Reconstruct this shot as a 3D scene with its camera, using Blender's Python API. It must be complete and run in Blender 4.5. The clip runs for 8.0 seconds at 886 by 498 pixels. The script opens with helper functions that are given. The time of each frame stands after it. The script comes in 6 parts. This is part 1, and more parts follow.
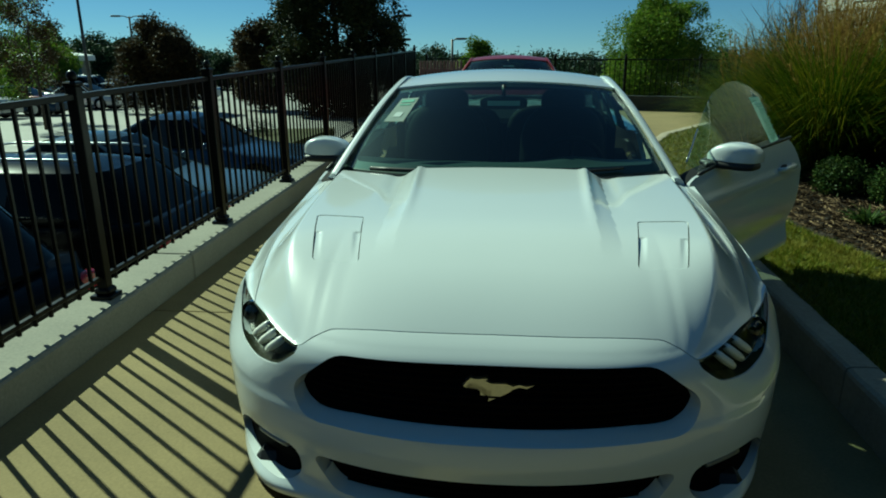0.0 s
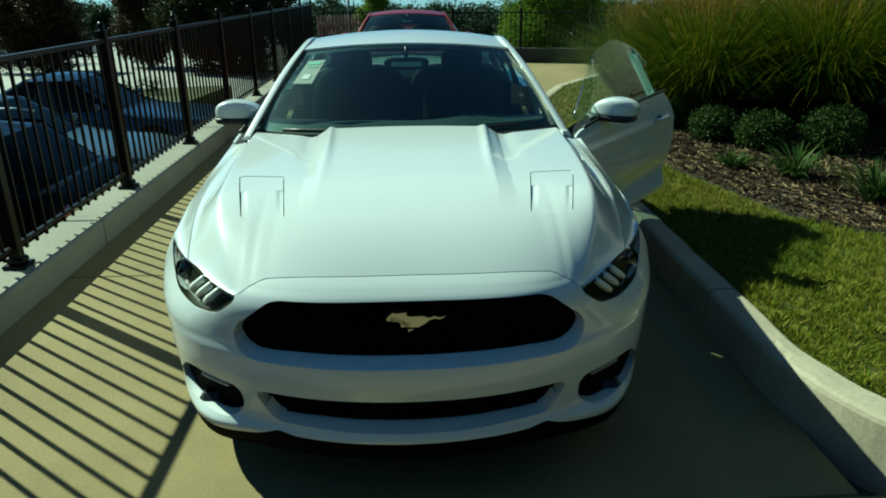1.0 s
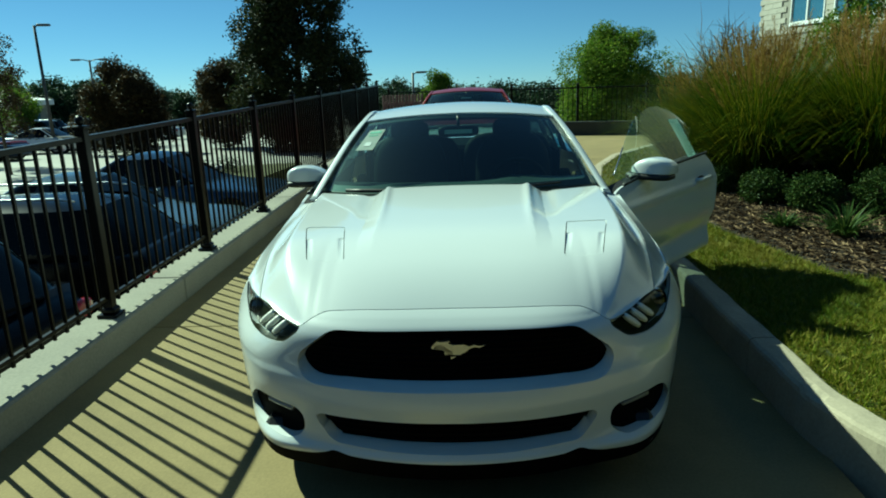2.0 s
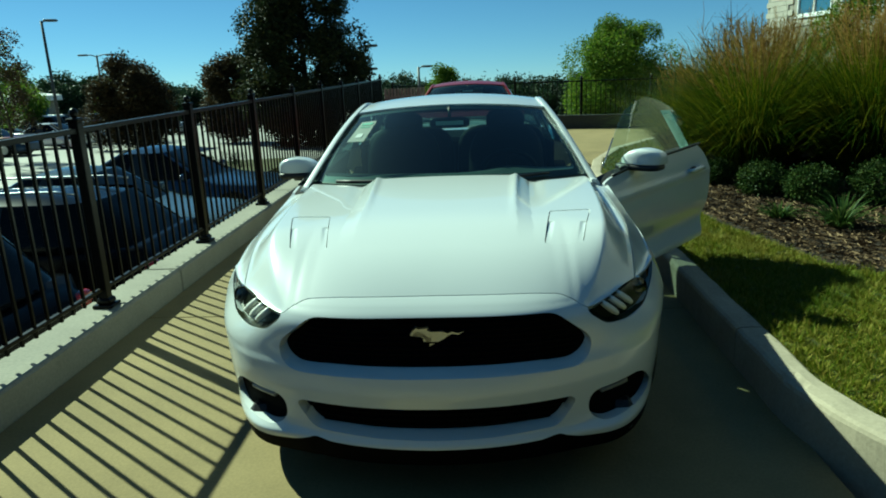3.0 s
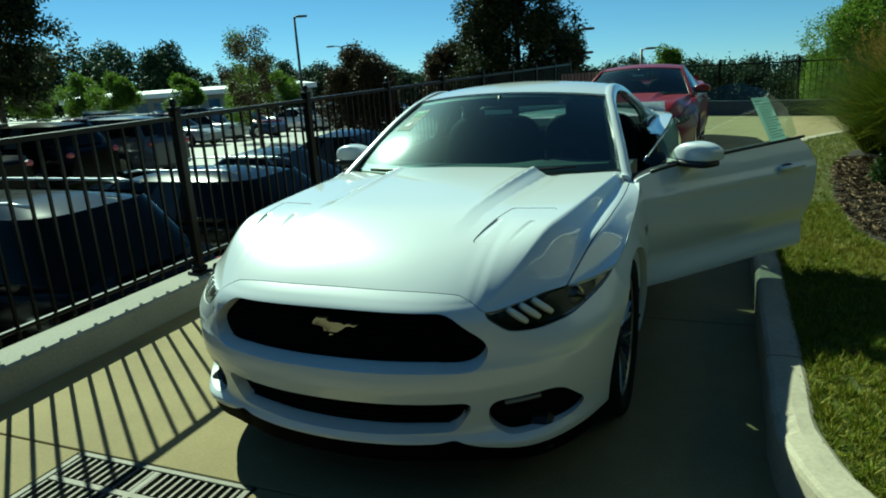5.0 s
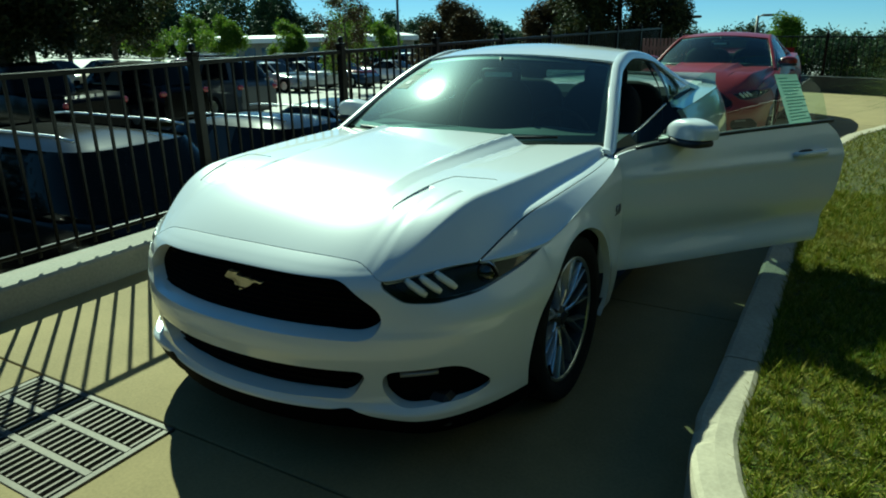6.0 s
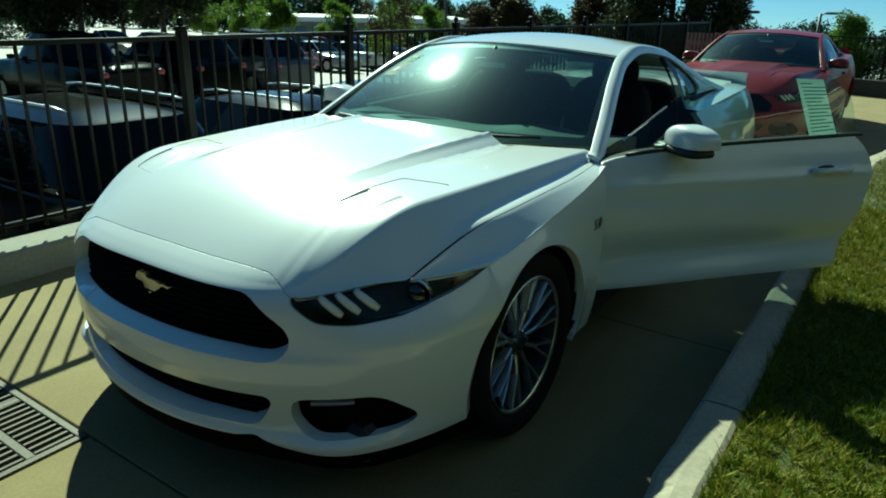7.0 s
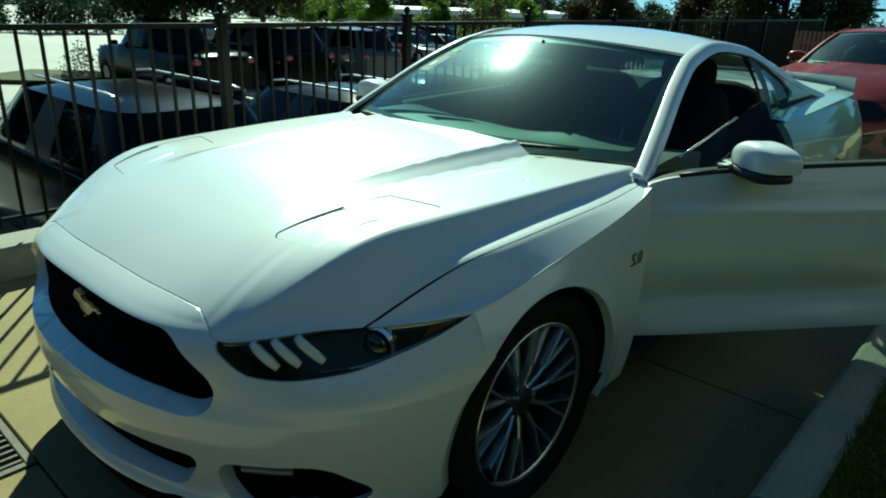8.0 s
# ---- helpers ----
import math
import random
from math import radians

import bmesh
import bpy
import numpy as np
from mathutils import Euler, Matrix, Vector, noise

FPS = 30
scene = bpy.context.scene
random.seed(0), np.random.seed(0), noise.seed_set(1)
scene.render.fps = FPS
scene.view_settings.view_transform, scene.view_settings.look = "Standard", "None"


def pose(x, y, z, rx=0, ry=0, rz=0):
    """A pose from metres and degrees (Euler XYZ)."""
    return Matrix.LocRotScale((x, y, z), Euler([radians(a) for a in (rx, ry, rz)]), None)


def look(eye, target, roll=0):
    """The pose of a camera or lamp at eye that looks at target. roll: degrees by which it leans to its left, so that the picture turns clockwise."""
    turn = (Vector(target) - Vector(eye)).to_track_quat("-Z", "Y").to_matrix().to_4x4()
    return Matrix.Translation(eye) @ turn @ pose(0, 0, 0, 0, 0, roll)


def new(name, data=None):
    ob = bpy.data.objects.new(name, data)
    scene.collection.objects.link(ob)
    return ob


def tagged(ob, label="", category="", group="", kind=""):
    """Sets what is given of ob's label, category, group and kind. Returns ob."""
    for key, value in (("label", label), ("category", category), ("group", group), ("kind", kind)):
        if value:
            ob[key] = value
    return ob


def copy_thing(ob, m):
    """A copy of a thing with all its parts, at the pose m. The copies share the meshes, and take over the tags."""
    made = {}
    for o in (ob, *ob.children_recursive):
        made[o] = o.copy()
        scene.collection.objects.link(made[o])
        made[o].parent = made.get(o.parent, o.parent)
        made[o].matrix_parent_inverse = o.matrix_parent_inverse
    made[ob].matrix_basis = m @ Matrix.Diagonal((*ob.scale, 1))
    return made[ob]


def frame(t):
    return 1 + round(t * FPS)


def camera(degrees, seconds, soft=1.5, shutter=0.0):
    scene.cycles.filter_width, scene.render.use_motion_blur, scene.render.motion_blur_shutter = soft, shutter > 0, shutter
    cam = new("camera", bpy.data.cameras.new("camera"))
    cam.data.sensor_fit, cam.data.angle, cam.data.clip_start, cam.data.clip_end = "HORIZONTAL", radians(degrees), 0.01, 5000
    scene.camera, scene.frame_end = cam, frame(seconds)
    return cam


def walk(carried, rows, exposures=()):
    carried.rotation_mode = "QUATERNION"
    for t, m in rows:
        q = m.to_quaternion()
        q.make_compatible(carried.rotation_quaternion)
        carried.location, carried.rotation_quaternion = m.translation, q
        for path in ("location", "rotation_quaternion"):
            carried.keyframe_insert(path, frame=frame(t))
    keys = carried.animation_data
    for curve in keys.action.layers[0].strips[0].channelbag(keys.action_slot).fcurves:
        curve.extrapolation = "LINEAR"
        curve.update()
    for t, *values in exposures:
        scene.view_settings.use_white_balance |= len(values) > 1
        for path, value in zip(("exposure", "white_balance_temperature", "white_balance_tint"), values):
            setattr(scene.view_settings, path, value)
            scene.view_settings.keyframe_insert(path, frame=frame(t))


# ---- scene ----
cam = camera(65.67, 8.0, soft=1.9)
# seconds, eye x, y, z, pitch, roll, yaw
ROWS = [
    (0, 0.0304, -1.6424, 1.5330, -17.0752, 0.3363, 5.4063),
    (0.5, 0.0359, -1.7949, 1.5368, -19.7336, -0.4452, 2.4010),
    (1, 0.0141, -1.9065, 1.6044, -20.8884, 0.4045, -2.7882),
    (1.5, 0.0404, -2.0518, 1.5769, -15.1696, 0.4880, -0.2914),
    (1.7, 0.0550, -2.1471, 1.5727, -14.5135, 1.5109, 1.8735),
    (2.8, 0.1607, -2.2266, 1.5624, -15.1317, 2.4124, 2.3860),
    (3, 0.1831, -2.2208, 1.5515, -15.0442, 2.2057, 2.8155),
    (3.5, 0.3956, -2.1017, 1.5405, -14.8787, 0.4696, 5.4677),
    (4, 0.6216, -2.0334, 1.5305, -15.5798, 3.3086, 9.0669),
    (4.5, 0.9493, -2.0830, 1.5518, -15.1750, 3.2812, 18.6596),
    (4.7, 1.0625, -2.0392, 1.5155, -15.2080, 3.7941, 19.5072),
    (5.8, 1.7130, -1.6639, 1.5294, -17.3669, 0.9221, 30.0105),
    (6, 1.7669, -1.5879, 1.4976, -18.3543, 1.0790, 30.3827),
    (6.5, 1.8281, -1.3071, 1.5069, -16.6443, -2.7272, 28.6363),
    (7, 1.8909, -1.1460, 1.4894, -19.5151, -1.0553, 34.6441),
    (7.5, 1.9374, -0.8985, 1.4943, -18.2862, -1.6600, 37.5005),
    (8, 1.8590, -0.6235, 1.4656, -20.1764, -1.6880, 42.5668),
]
walk(cam, [(t, pose(x, y, z, 90 + pitch, roll, yaw)) for t, x, y, z, pitch, roll, yaw in ROWS], [(0.0, 0.30, 5500, -31), (0.6, 0.56, 5500, -31), (1.4, 0.74, 5500, -31), (4.5, 0.78, 5500, -31), (8.0, 0.84, 5500, -31)])

# ---------------------------------------------------------------- light
SUN_EL, SUN_AZ = 38.0, 307.2          # degrees; azimuth clockwise from +y
to_sun = Vector((math.sin(radians(SUN_AZ)) * math.cos(radians(SUN_EL)),
                 math.cos(radians(SUN_AZ)) * math.cos(radians(SUN_EL)), math.sin(radians(SUN_EL))))
world = bpy.data.worlds.new("sky")
scene.world = world
world.use_nodes = True
wn = world.node_tree.nodes
sky = wn.new("ShaderNodeTexSky")
sky.sky_type, sky.sun_disc = "NISHITA", False
sky.sun_elevation, sky.sun_rotation = radians(SUN_EL), radians(SUN_AZ)
sky.altitude, sky.air_density, sky.dust_density, sky.ozone_density = 3000, 1.0, 0.1, 5.5
# the driveway is a ramp: level ground falls 2.6 degrees away from it towards +y
level = wn.new("ShaderNodeMapping")
level.inputs["Rotation"].default_value = (radians(2.6), 0, 0)
world.node_tree.links.new(wn.new("ShaderNodeTexCoord").outputs["Generated"], level.inputs[0])
world.node_tree.links.new(level.outputs[0], sky.inputs[0])
world.node_tree.links.new(sky.outputs[0], wn["Background"].inputs[0])
wn["Background"].inputs[1].default_value = 0.050
sun = new("sun", bpy.data.lights.new("sun", "SUN"))
sun.data.energy, sun.data.angle, sun.data.color = 5.0, radians(0.5), (1.0, 0.92, 0.74)
sun.matrix_world = look(to_sun * 60, (0, 0, 0))


# ---------------------------------------------------------------- materials
def node_mat(name):
    m = bpy.data.materials.new(name)
    m.use_nodes = True
    return m, m.node_tree, m.node_tree.nodes["Principled BSDF"]


def noise_tex(nt, scale, detail=4.0, rough=0.6, stretch=None):
    co = nt.nodes.new("ShaderNodeTexCoord")
    tex = nt.nodes.new("ShaderNodeTexNoise")
    tex.inputs["Scale"].default_value, tex.inputs["Detail"].default_value, tex.inputs["Roughness"].default_value = scale, detail, rough
    if stretch:
        mp = nt.nodes.new("ShaderNodeMapping")
        mp.inputs["Scale"].default_value = stretch
        nt.links.new(co.outputs["Object"], mp.inputs[0])
        nt.links.new(mp.outputs[0], tex.inputs["Vector"])
    else:
        nt.links.new(co.outputs["Object"], tex.inputs["Vector"])
    return tex


def ramp(nt, src, lo, hi, c1, c2):
    r = nt.nodes.new("ShaderNodeValToRGB")
    r.color_ramp.elements[0].position, r.color_ramp.elements[1].position = lo, hi
    r.color_ramp.elements[0].color, r.color_ramp.elements[1].color = (*c1, 1), (*c2, 1)
    nt.links.new(src, r.inputs[0])
    return r


def surface(name, c1, c2, scale=3.0, fine=60.0, rough=0.7, bump=0.2, metal=0.0, depth=0.01, spec=0.5, rand=0.0, stretch=None, coat=0.0, fine_mix=0.5):
    """Two scales of colour variation, fine relief, and a random tone for each object."""
    m, nt, p = node_mat(name)
    a = noise_tex(nt, scale, 5.0, 0.65, stretch)
    b = noise_tex(nt, fine, 3.0, 0.7, stretch)
    mix = nt.nodes.new("ShaderNodeMath")
    mix.operation = "MULTIPLY_ADD"
    nt.links.new(b.outputs[0], mix.inputs[0])
    mix.inputs[1].default_value = fine_mix
    sc = nt.nodes.new("ShaderNodeMath")
    sc.operation = "MULTIPLY"
    nt.links.new(a.outputs[0], sc.inputs[0])
    sc.inputs[1].default_value = 1.0 - fine_mix
    nt.links.new(sc.outputs[0], mix.inputs[2])
    r = ramp(nt, mix.outputs[0], 0.33, 0.67, c1, c2)
    out = r.outputs[0]
    if rand:
        oi = nt.nodes.new("ShaderNodeObjectInfo")
        mr = nt.nodes.new("ShaderNodeMapRange")
        mr.inputs["To Min"].default_value, mr.inputs["To Max"].default_value = 1 - rand, 1 + rand
        nt.links.new(oi.outputs["Random"], mr.inputs["Value"])
        mul = nt.nodes.new("ShaderNodeMix")
        mul.data_type, mul.blend_type = "RGBA", "MULTIPLY"
        mul.inputs[0].default_value = 1.0
        nt.links.new(out, mul.inputs[6])
        nt.links.new(mr.outputs[0], mul.inputs[7])
        out = mul.outputs[2]
    nt.links.new(out, p.inputs["Base Color"])
    p.inputs["Roughness"].default_value, p.inputs["Metallic"].default_value = rough, metal
    p.inputs["Specular IOR Level"].default_value = spec
    p.inputs["Coat Weight"].default_value, p.inputs["Coat Roughness"].default_value = coat, 0.03
    if bump:
        bp = nt.nodes.new("ShaderNodeBump")
        bp.inputs["Strength"].default_value, bp.inputs["Distance"].default_value = bump, depth
        nt.links.new(mix.outputs[0], bp.inputs["Height"])
        nt.links.new(bp.outputs[0], p.inputs["Normal"])
    return m


def foliage(name, c1, c2, c3, rough=0.55, trans=0.25, dry=None):
    """Leaves that vary from clump to clump and let some light through; dry: the colour of withered patches."""
    m, nt, p = node_mat(name)
    g = nt.nodes.new("ShaderNodeNewGeometry")
    r = nt.nodes.new("ShaderNodeValToRGB")
    els = r.color_ramp.elements
    els[0].color, els[1].color = (*c1, 1), (*c3, 1)
    e = els.new(0.55)
    e.color = (*c2, 1)
    nt.links.new(g.outputs["Random Per Island"], r.inputs[0])
    col = r.outputs[0]
    if dry:
        spots = ramp(nt, noise_tex(nt, 2.6, 4.0, 0.6).outputs[0], 0.48, 0.72, (0, 0, 0), (0.5, 0.5, 0.5))
        mix = nt.nodes.new("ShaderNodeMix")
        mix.data_type = "RGBA"
        nt.links.new(spots.outputs[0], mix.inputs[0])
        nt.links.new(col, mix.inputs[6])
        mix.inputs[7].default_value = (*dry, 1)
        col = mix.outputs[2]
    nt.links.new(col, p.inputs["Base Color"])
    p.inputs["Roughness"].default_value, p.inputs["Specular IOR Level"].default_value = rough, 0.12
    tr = nt.nodes.new("ShaderNodeBsdfTranslucent")
    nt.links.new(col, tr.inputs[0])
    mx = nt.nodes.new("ShaderNodeMixShader")
    mx.inputs[0].default_value = trans
    nt.links.new(p.outputs[0], mx.inputs[1])
    nt.links.new(tr.outputs[0], mx.inputs[2])
    nt.links.new(mx.outputs[0], nt.nodes["Material Output"].inputs[0])
    return m


def pane(name, tint, ior=1.5, rough=0.0, haze=0.0):
    """A thin pane: tinted, with a mirror-like gloss that grows at grazing angles."""
    m, nt, p = node_mat(name)
    nt.nodes.remove(p)
    t, g, f = nt.nodes.new("ShaderNodeBsdfTransparent"), nt.nodes.new("ShaderNodeBsdfGlossy"), nt.nodes.new("ShaderNodeLayerWeight")
    t.inputs[0].default_value, g.inputs[0].default_value = (*tint, 1), (1, 1, 1, 1)
    g.inputs["Roughness"].default_value, f.inputs[0].default_value = rough, 0.5
    p5 = nt.nodes.new("ShaderNodeMath")
    p5.operation, p5.inputs[1].default_value = "POWER", 5.0
    nt.links.new(f.outputs["Facing"], p5.inputs[0])
    ma = nt.nodes.new("ShaderNodeMath")
    ma.operation, ma.inputs[1].default_value, ma.inputs[2].default_value = "MULTIPLY_ADD", 0.80, ((ior - 1) / (ior + 1)) ** 2 * 1.6
    nt.links.new(p5.outputs[0], ma.inputs[0])
    mx = nt.nodes.new("ShaderNodeMixShader")
    nt.links.new(ma.outputs[0], mx.inputs[0])
    nt.links.new(t.outputs[0], mx.inputs[1])
    gloss = g.outputs[0]
    if haze:
        # a second, rough bluish gloss adds haze and a wide sun glare to the glass
        wide_gloss = nt.nodes.new("ShaderNodeBsdfGlossy")
        wide_gloss.inputs[0].default_value, wide_gloss.inputs["Roughness"].default_value = (0.72, 0.95, 1.0, 1), 0.40
        blend = nt.nodes.new("ShaderNodeMixShader")
        blend.inputs[0].default_value = haze
        nt.links.new(g.outputs[0], blend.inputs[1])
        nt.links.new(wide_gloss.outputs[0], blend.inputs[2])
        gloss = blend.outputs[0]
    nt.links.new(gloss, mx.inputs[2])
    nt.links.new(mx.outputs[0], nt.nodes["Material Output"].inputs[0])
    return m


def paint(name, c, rough=0.32, coat=1.0):
    m = surface(name, [v * 0.97 for v in c], c, scale=1.2, fine=240.0, rough=rough, bump=0.0, coat=coat)
    return m


def metal_mat(name, c, rough=0.25):
    return surface(name, [v * 0.85 for v in c], c, scale=8, fine=90, rough=rough, bump=0.03, metal=1.0, depth=0.002)


WHITE = paint("white_car_paint", (0.74, 0.775, 0.785), 0.30)
RED = paint("red_car_paint", (0.165, 0.003, 0.003), 0.35, 0.20)
TRIM = surface("black_plastic_trim", (0.006, 0.006, 0.007), (0.014, 0.014, 0.015), 6, 120, 0.5, 0.1, depth=0.001)
BLACK = surface("matt_black_mesh", (0.0015, 0.0015, 0.0015), (0.003, 0.003, 0.003), 6, 120, 0.8, 0.1, depth=0.001, spec=0.06)
CABIN = surface("black_cabin_vinyl", (0.005, 0.005, 0.006), (0.011, 0.011, 0.012), 5, 150, 0.7, 0.15, depth=0.001, spec=0.25)
DASHM = surface("dark_dashboard", (0.05, 0.058, 0.056), (0.085, 0.095, 0.092), 5, 150, 0.55, 0.1, depth=0.001)
GLASS = pane("windscreen_glass", (0.50, 0.66, 0.62), 1.6, 0.075, 0.10)
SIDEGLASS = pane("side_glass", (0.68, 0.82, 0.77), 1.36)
# darker copy of the side glass: the cabin's shade is put into its tint
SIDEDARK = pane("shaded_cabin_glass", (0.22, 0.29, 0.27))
DARKGLASS = surface("dark_car_glass", (0.002, 0.0025, 0.003), (0.004, 0.005, 0.006), 1, 20, 0.05, 0.0, spec=0.12)
LENS = pane("lamp_lens", (0.86, 0.88, 0.86), 1.22)
CHROME = metal_mat("chrome", (0.75, 0.74, 0.70), 0.12)
SATIN = metal_mat("satin_emblem_metal", (0.72, 0.69, 0.60), 0.35)
RIMM = metal_mat("silver_alloy", (0.72, 0.74, 0.77), 0.30)
# near-black colour stands in for the shade inside the wheels
RIMSHADE = surface("rim_inside_shade", (0.01, 0.011, 0.013), (0.02, 0.022, 0.025), 6, 80, 0.5, 0.05)
RUBBER = surface("tyre_rubber", (0.004, 0.004, 0.004), (0.010, 0.010, 0.0095), 8, 90, 0.85, 0.3, depth=0.002, spec=0.2)
DISC = metal_mat("brake_disc", (0.3, 0.3, 0.31), 0.4)
HOUSING = surface("smoked_lamp_housing", (0.008, 0.009, 0.003), (0.035, 0.036, 0.014), 12, 90, 0.3, 0.05, spec=0.3)
DRL = surface("white_lamp_bar", (0.72, 0.72, 0.66), (0.82, 0.82, 0.76), 6, 60, 0.35, 0.0)
AMBER = surface("amber_reflector", (0.10, 0.035, 0.006), (0.18, 0.065, 0.012), 30, 160, 0.2, 0.2, coat=1.0, depth=0.002)
SHEET = foliage("thin_price_sheet", (0.60, 0.72, 0.66), (0.64, 0.75, 0.69), (0.66, 0.77, 0.71), 0.7, 0.6)
DOOR_SHEET = foliage("thin_tinted_sheet", (0.34, 0.48, 0.42), (0.37, 0.51, 0.45), (0.40, 0.54, 0.48), 0.7, 0.6)
PRINT = foliage("faint_sheet_print", (0.23, 0.35, 0.31), (0.25, 0.37, 0.33), (0.27, 0.39, 0.35), 0.7, 0.6)
PAPER = surface("printed_paper", (0.66, 0.72, 0.66), (0.76, 0.80, 0.74), 4, 50, 0.7, 0.0)
INK = surface("grey_print", (0.40, 0.48, 0.46), (0.50, 0.57, 0.55), 20, 90, 0.8, 0.0)
GREEN_INK = surface("green_print", (0.10, 0.30, 0.22), (0.16, 0.40, 0.30), 20, 90, 0.8, 0.0)
CONCRETE = surface("driveway_concrete", (0.162, 0.124, 0.050), (0.275, 0.212, 0.092), 1.3, 75, 0.9, 0.35, depth=0.004, rand=0.05, fine_mix=0.42)
KERBM = surface("kerb_concrete", (0.27, 0.235, 0.17), (0.44, 0.385, 0.285), 2.2, 60, 0.9, 0.45, depth=0.006, rand=0.04, fine_mix=0.45)
WALLM = surface("wall_concrete", (0.19, 0.18, 0.15), (0.31, 0.295, 0.24), 1.6, 55, 0.9, 0.4, depth=0.006)
JOINT = surface("joint_filler", (0.03, 0.028, 0.024), (0.06, 0.055, 0.045), 8, 60, 0.95, 0.2)
IRON = surface("black_fence_paint", (0.0015, 0.0015, 0.0015), (0.004, 0.004, 0.004), 6, 90, 0.34, 0.08, depth=0.001, spec=0.16)
CAST = surface("cast_iron_grate", (0.045, 0.038, 0.028), (0.12, 0.10, 0.075), 5, 90, 0.65, 0.4, metal=0.3, depth=0.002)
# near-black colour stands in for the shade below the grate
PITM = surface("drain_pit_shade", (0.004, 0.004, 0.004), (0.01, 0.01, 0.009), 4, 40, 0.9, 0.1)
ASPHALT = surface("lot_asphalt", (0.25, 0.245, 0.23), (0.36, 0.35, 0.325), 0.25, 60, 0.72, 0.25, depth=0.003, spec=0.35)
LINE = surface("lot_line_paint", (0.55, 0.55, 0.52), (0.75, 0.75, 0.70), 3, 40, 0.8, 0.1)
SOIL = surface("turf_soil", (0.024, 0.030, 0.004), (0.070, 0.070, 0.010), 2.0, 110, 0.95, 0.5, depth=0.012)
MULCHB = surface("mulch_bed", (0.012, 0.008, 0.005), (0.045, 0.030, 0.018), 3, 60, 0.95, 0.8, depth=0.03)
BARK = surface("tree_bark", (0.035, 0.028, 0.02), (0.09, 0.07, 0.05), 4, 40, 0.9, 0.6, depth=0.02, stretch=(1, 1, 0.25))
TWIG = surface("bare_twigs", (0.07, 0.048, 0.036), (0.13, 0.09, 0.07), 6, 40, 0.9, 0.2)
BRICK = surface("beige_block", (0.29, 0.275, 0.235), (0.37, 0.35, 0.30), 1.5, 25, 0.85, 0.35, depth=0.01, rand=0.06)
MORTAR = surface("block_mortar", (0.20, 0.19, 0.16), (0.27, 0.255, 0.22), 3, 50, 0.95, 0.2)
FRAMEM = surface("white_window_frame", (0.62, 0.63, 0.62), (0.74, 0.75, 0.74), 3, 50, 0.5, 0.05)
BLUEGLASS = surface("office_glass", (0.030, 0.085, 0.145), (0.05, 0.12, 0.19), 0.6, 12, 0.06, 0.0, spec=0.4)
POLE = surface("lamp_pole_paint", (0.03, 0.03, 0.03), (0.06, 0.06, 0.06), 3, 40, 0.5, 0.05)
DARKLEAF = foliage("dark_tree_leaves", (0.010, 0.018, 0.007), (0.022, 0.030, 0.010), (0.05, 0.045, 0.014))
RUSTLEAF = foliage("bronze_tree_leaves", (0.020, 0.018, 0.008), (0.040, 0.030, 0.012), (0.075, 0.045, 0.018))
GREENLEAF = foliage("green_tree_leaves", (0.05, 0.10, 0.010), (0.10, 0.165, 0.016), (0.19, 0.23, 0.03), 0.5, 0.5)
FARLEAF = foliage("far_woods_leaves", (0.012, 0.026, 0.014), (0.022, 0.042, 0.020), (0.045, 0.065, 0.025))
SHRUBLEAF = foliage("shrub_leaves", (0.02, 0.045, 0.010), (0.045, 0.08, 0.016), (0.10, 0.13, 0.03))
REED = foliage("reed_blades", (0.014, 0.040, 0.002), (0.060, 0.105, 0.004), (0.27, 0.24, 0.016), 0.5, 0.30)
PLUME = foliage("reed_plumes", (0.15, 0.085, 0.024), (0.26, 0.165, 0.048), (0.37, 0.26, 0.085), 0.8, 0.35)
LAWN = foliage("lawn_blades", (0.070, 0.110, 0.005), (0.155, 0.185, 0.010), (0.36, 0.29, 0.058), 0.6, 0.15, (0.26, 0.21, 0.045))
CHIPS = foliage("mulch_chips", (0.018, 0.011, 0.006), (0.075, 0.048, 0.026), (0.30, 0.21, 0.12), 0.9, 0.0)


# ---------------------------------------------------------------- mesh helpers
def link_mesh(name, verts, faces, mat, parent=None, label="", smooth=False, normals=None):
    me = bpy.data.meshes.new(name)
    me.from_pydata([tuple(v) for v in verts], [], [tuple(f) for f in faces])
    me.materials.append(mat)
    if smooth or normals is not None:
        me.shade_smooth()
    if normals is not None:
        me.normals_split_custom_set_from_vertices([tuple(n) for n in normals])
    me.update()
    ob = new(name, me)
    if parent is not None:
        ob.parent = parent
    return tagged(ob, label)


def part(name, bm, mat, parent=None, label="", smooth=True, angle=35):
    me = bpy.data.meshes.new(name)
    if smooth:
        for f in bm.faces:
            f.smooth = True
        for e in bm.edges:
            e.smooth = e.is_manifold and e.calc_face_angle(0) < radians(angle)
    bm.to_mesh(me)
    bm.free()
    me.materials.append(mat)
    ob = new(name, me)
    if parent is not None:
        ob.parent = parent
    return tagged(ob, label)


def thing(name, label, category, at=None, group="", kind=""):
    ob = new(name)
    ob.empty_display_size = 0.2
    if at is not None:
        ob.matrix_world = at
    return tagged(ob, label, category, group, kind)


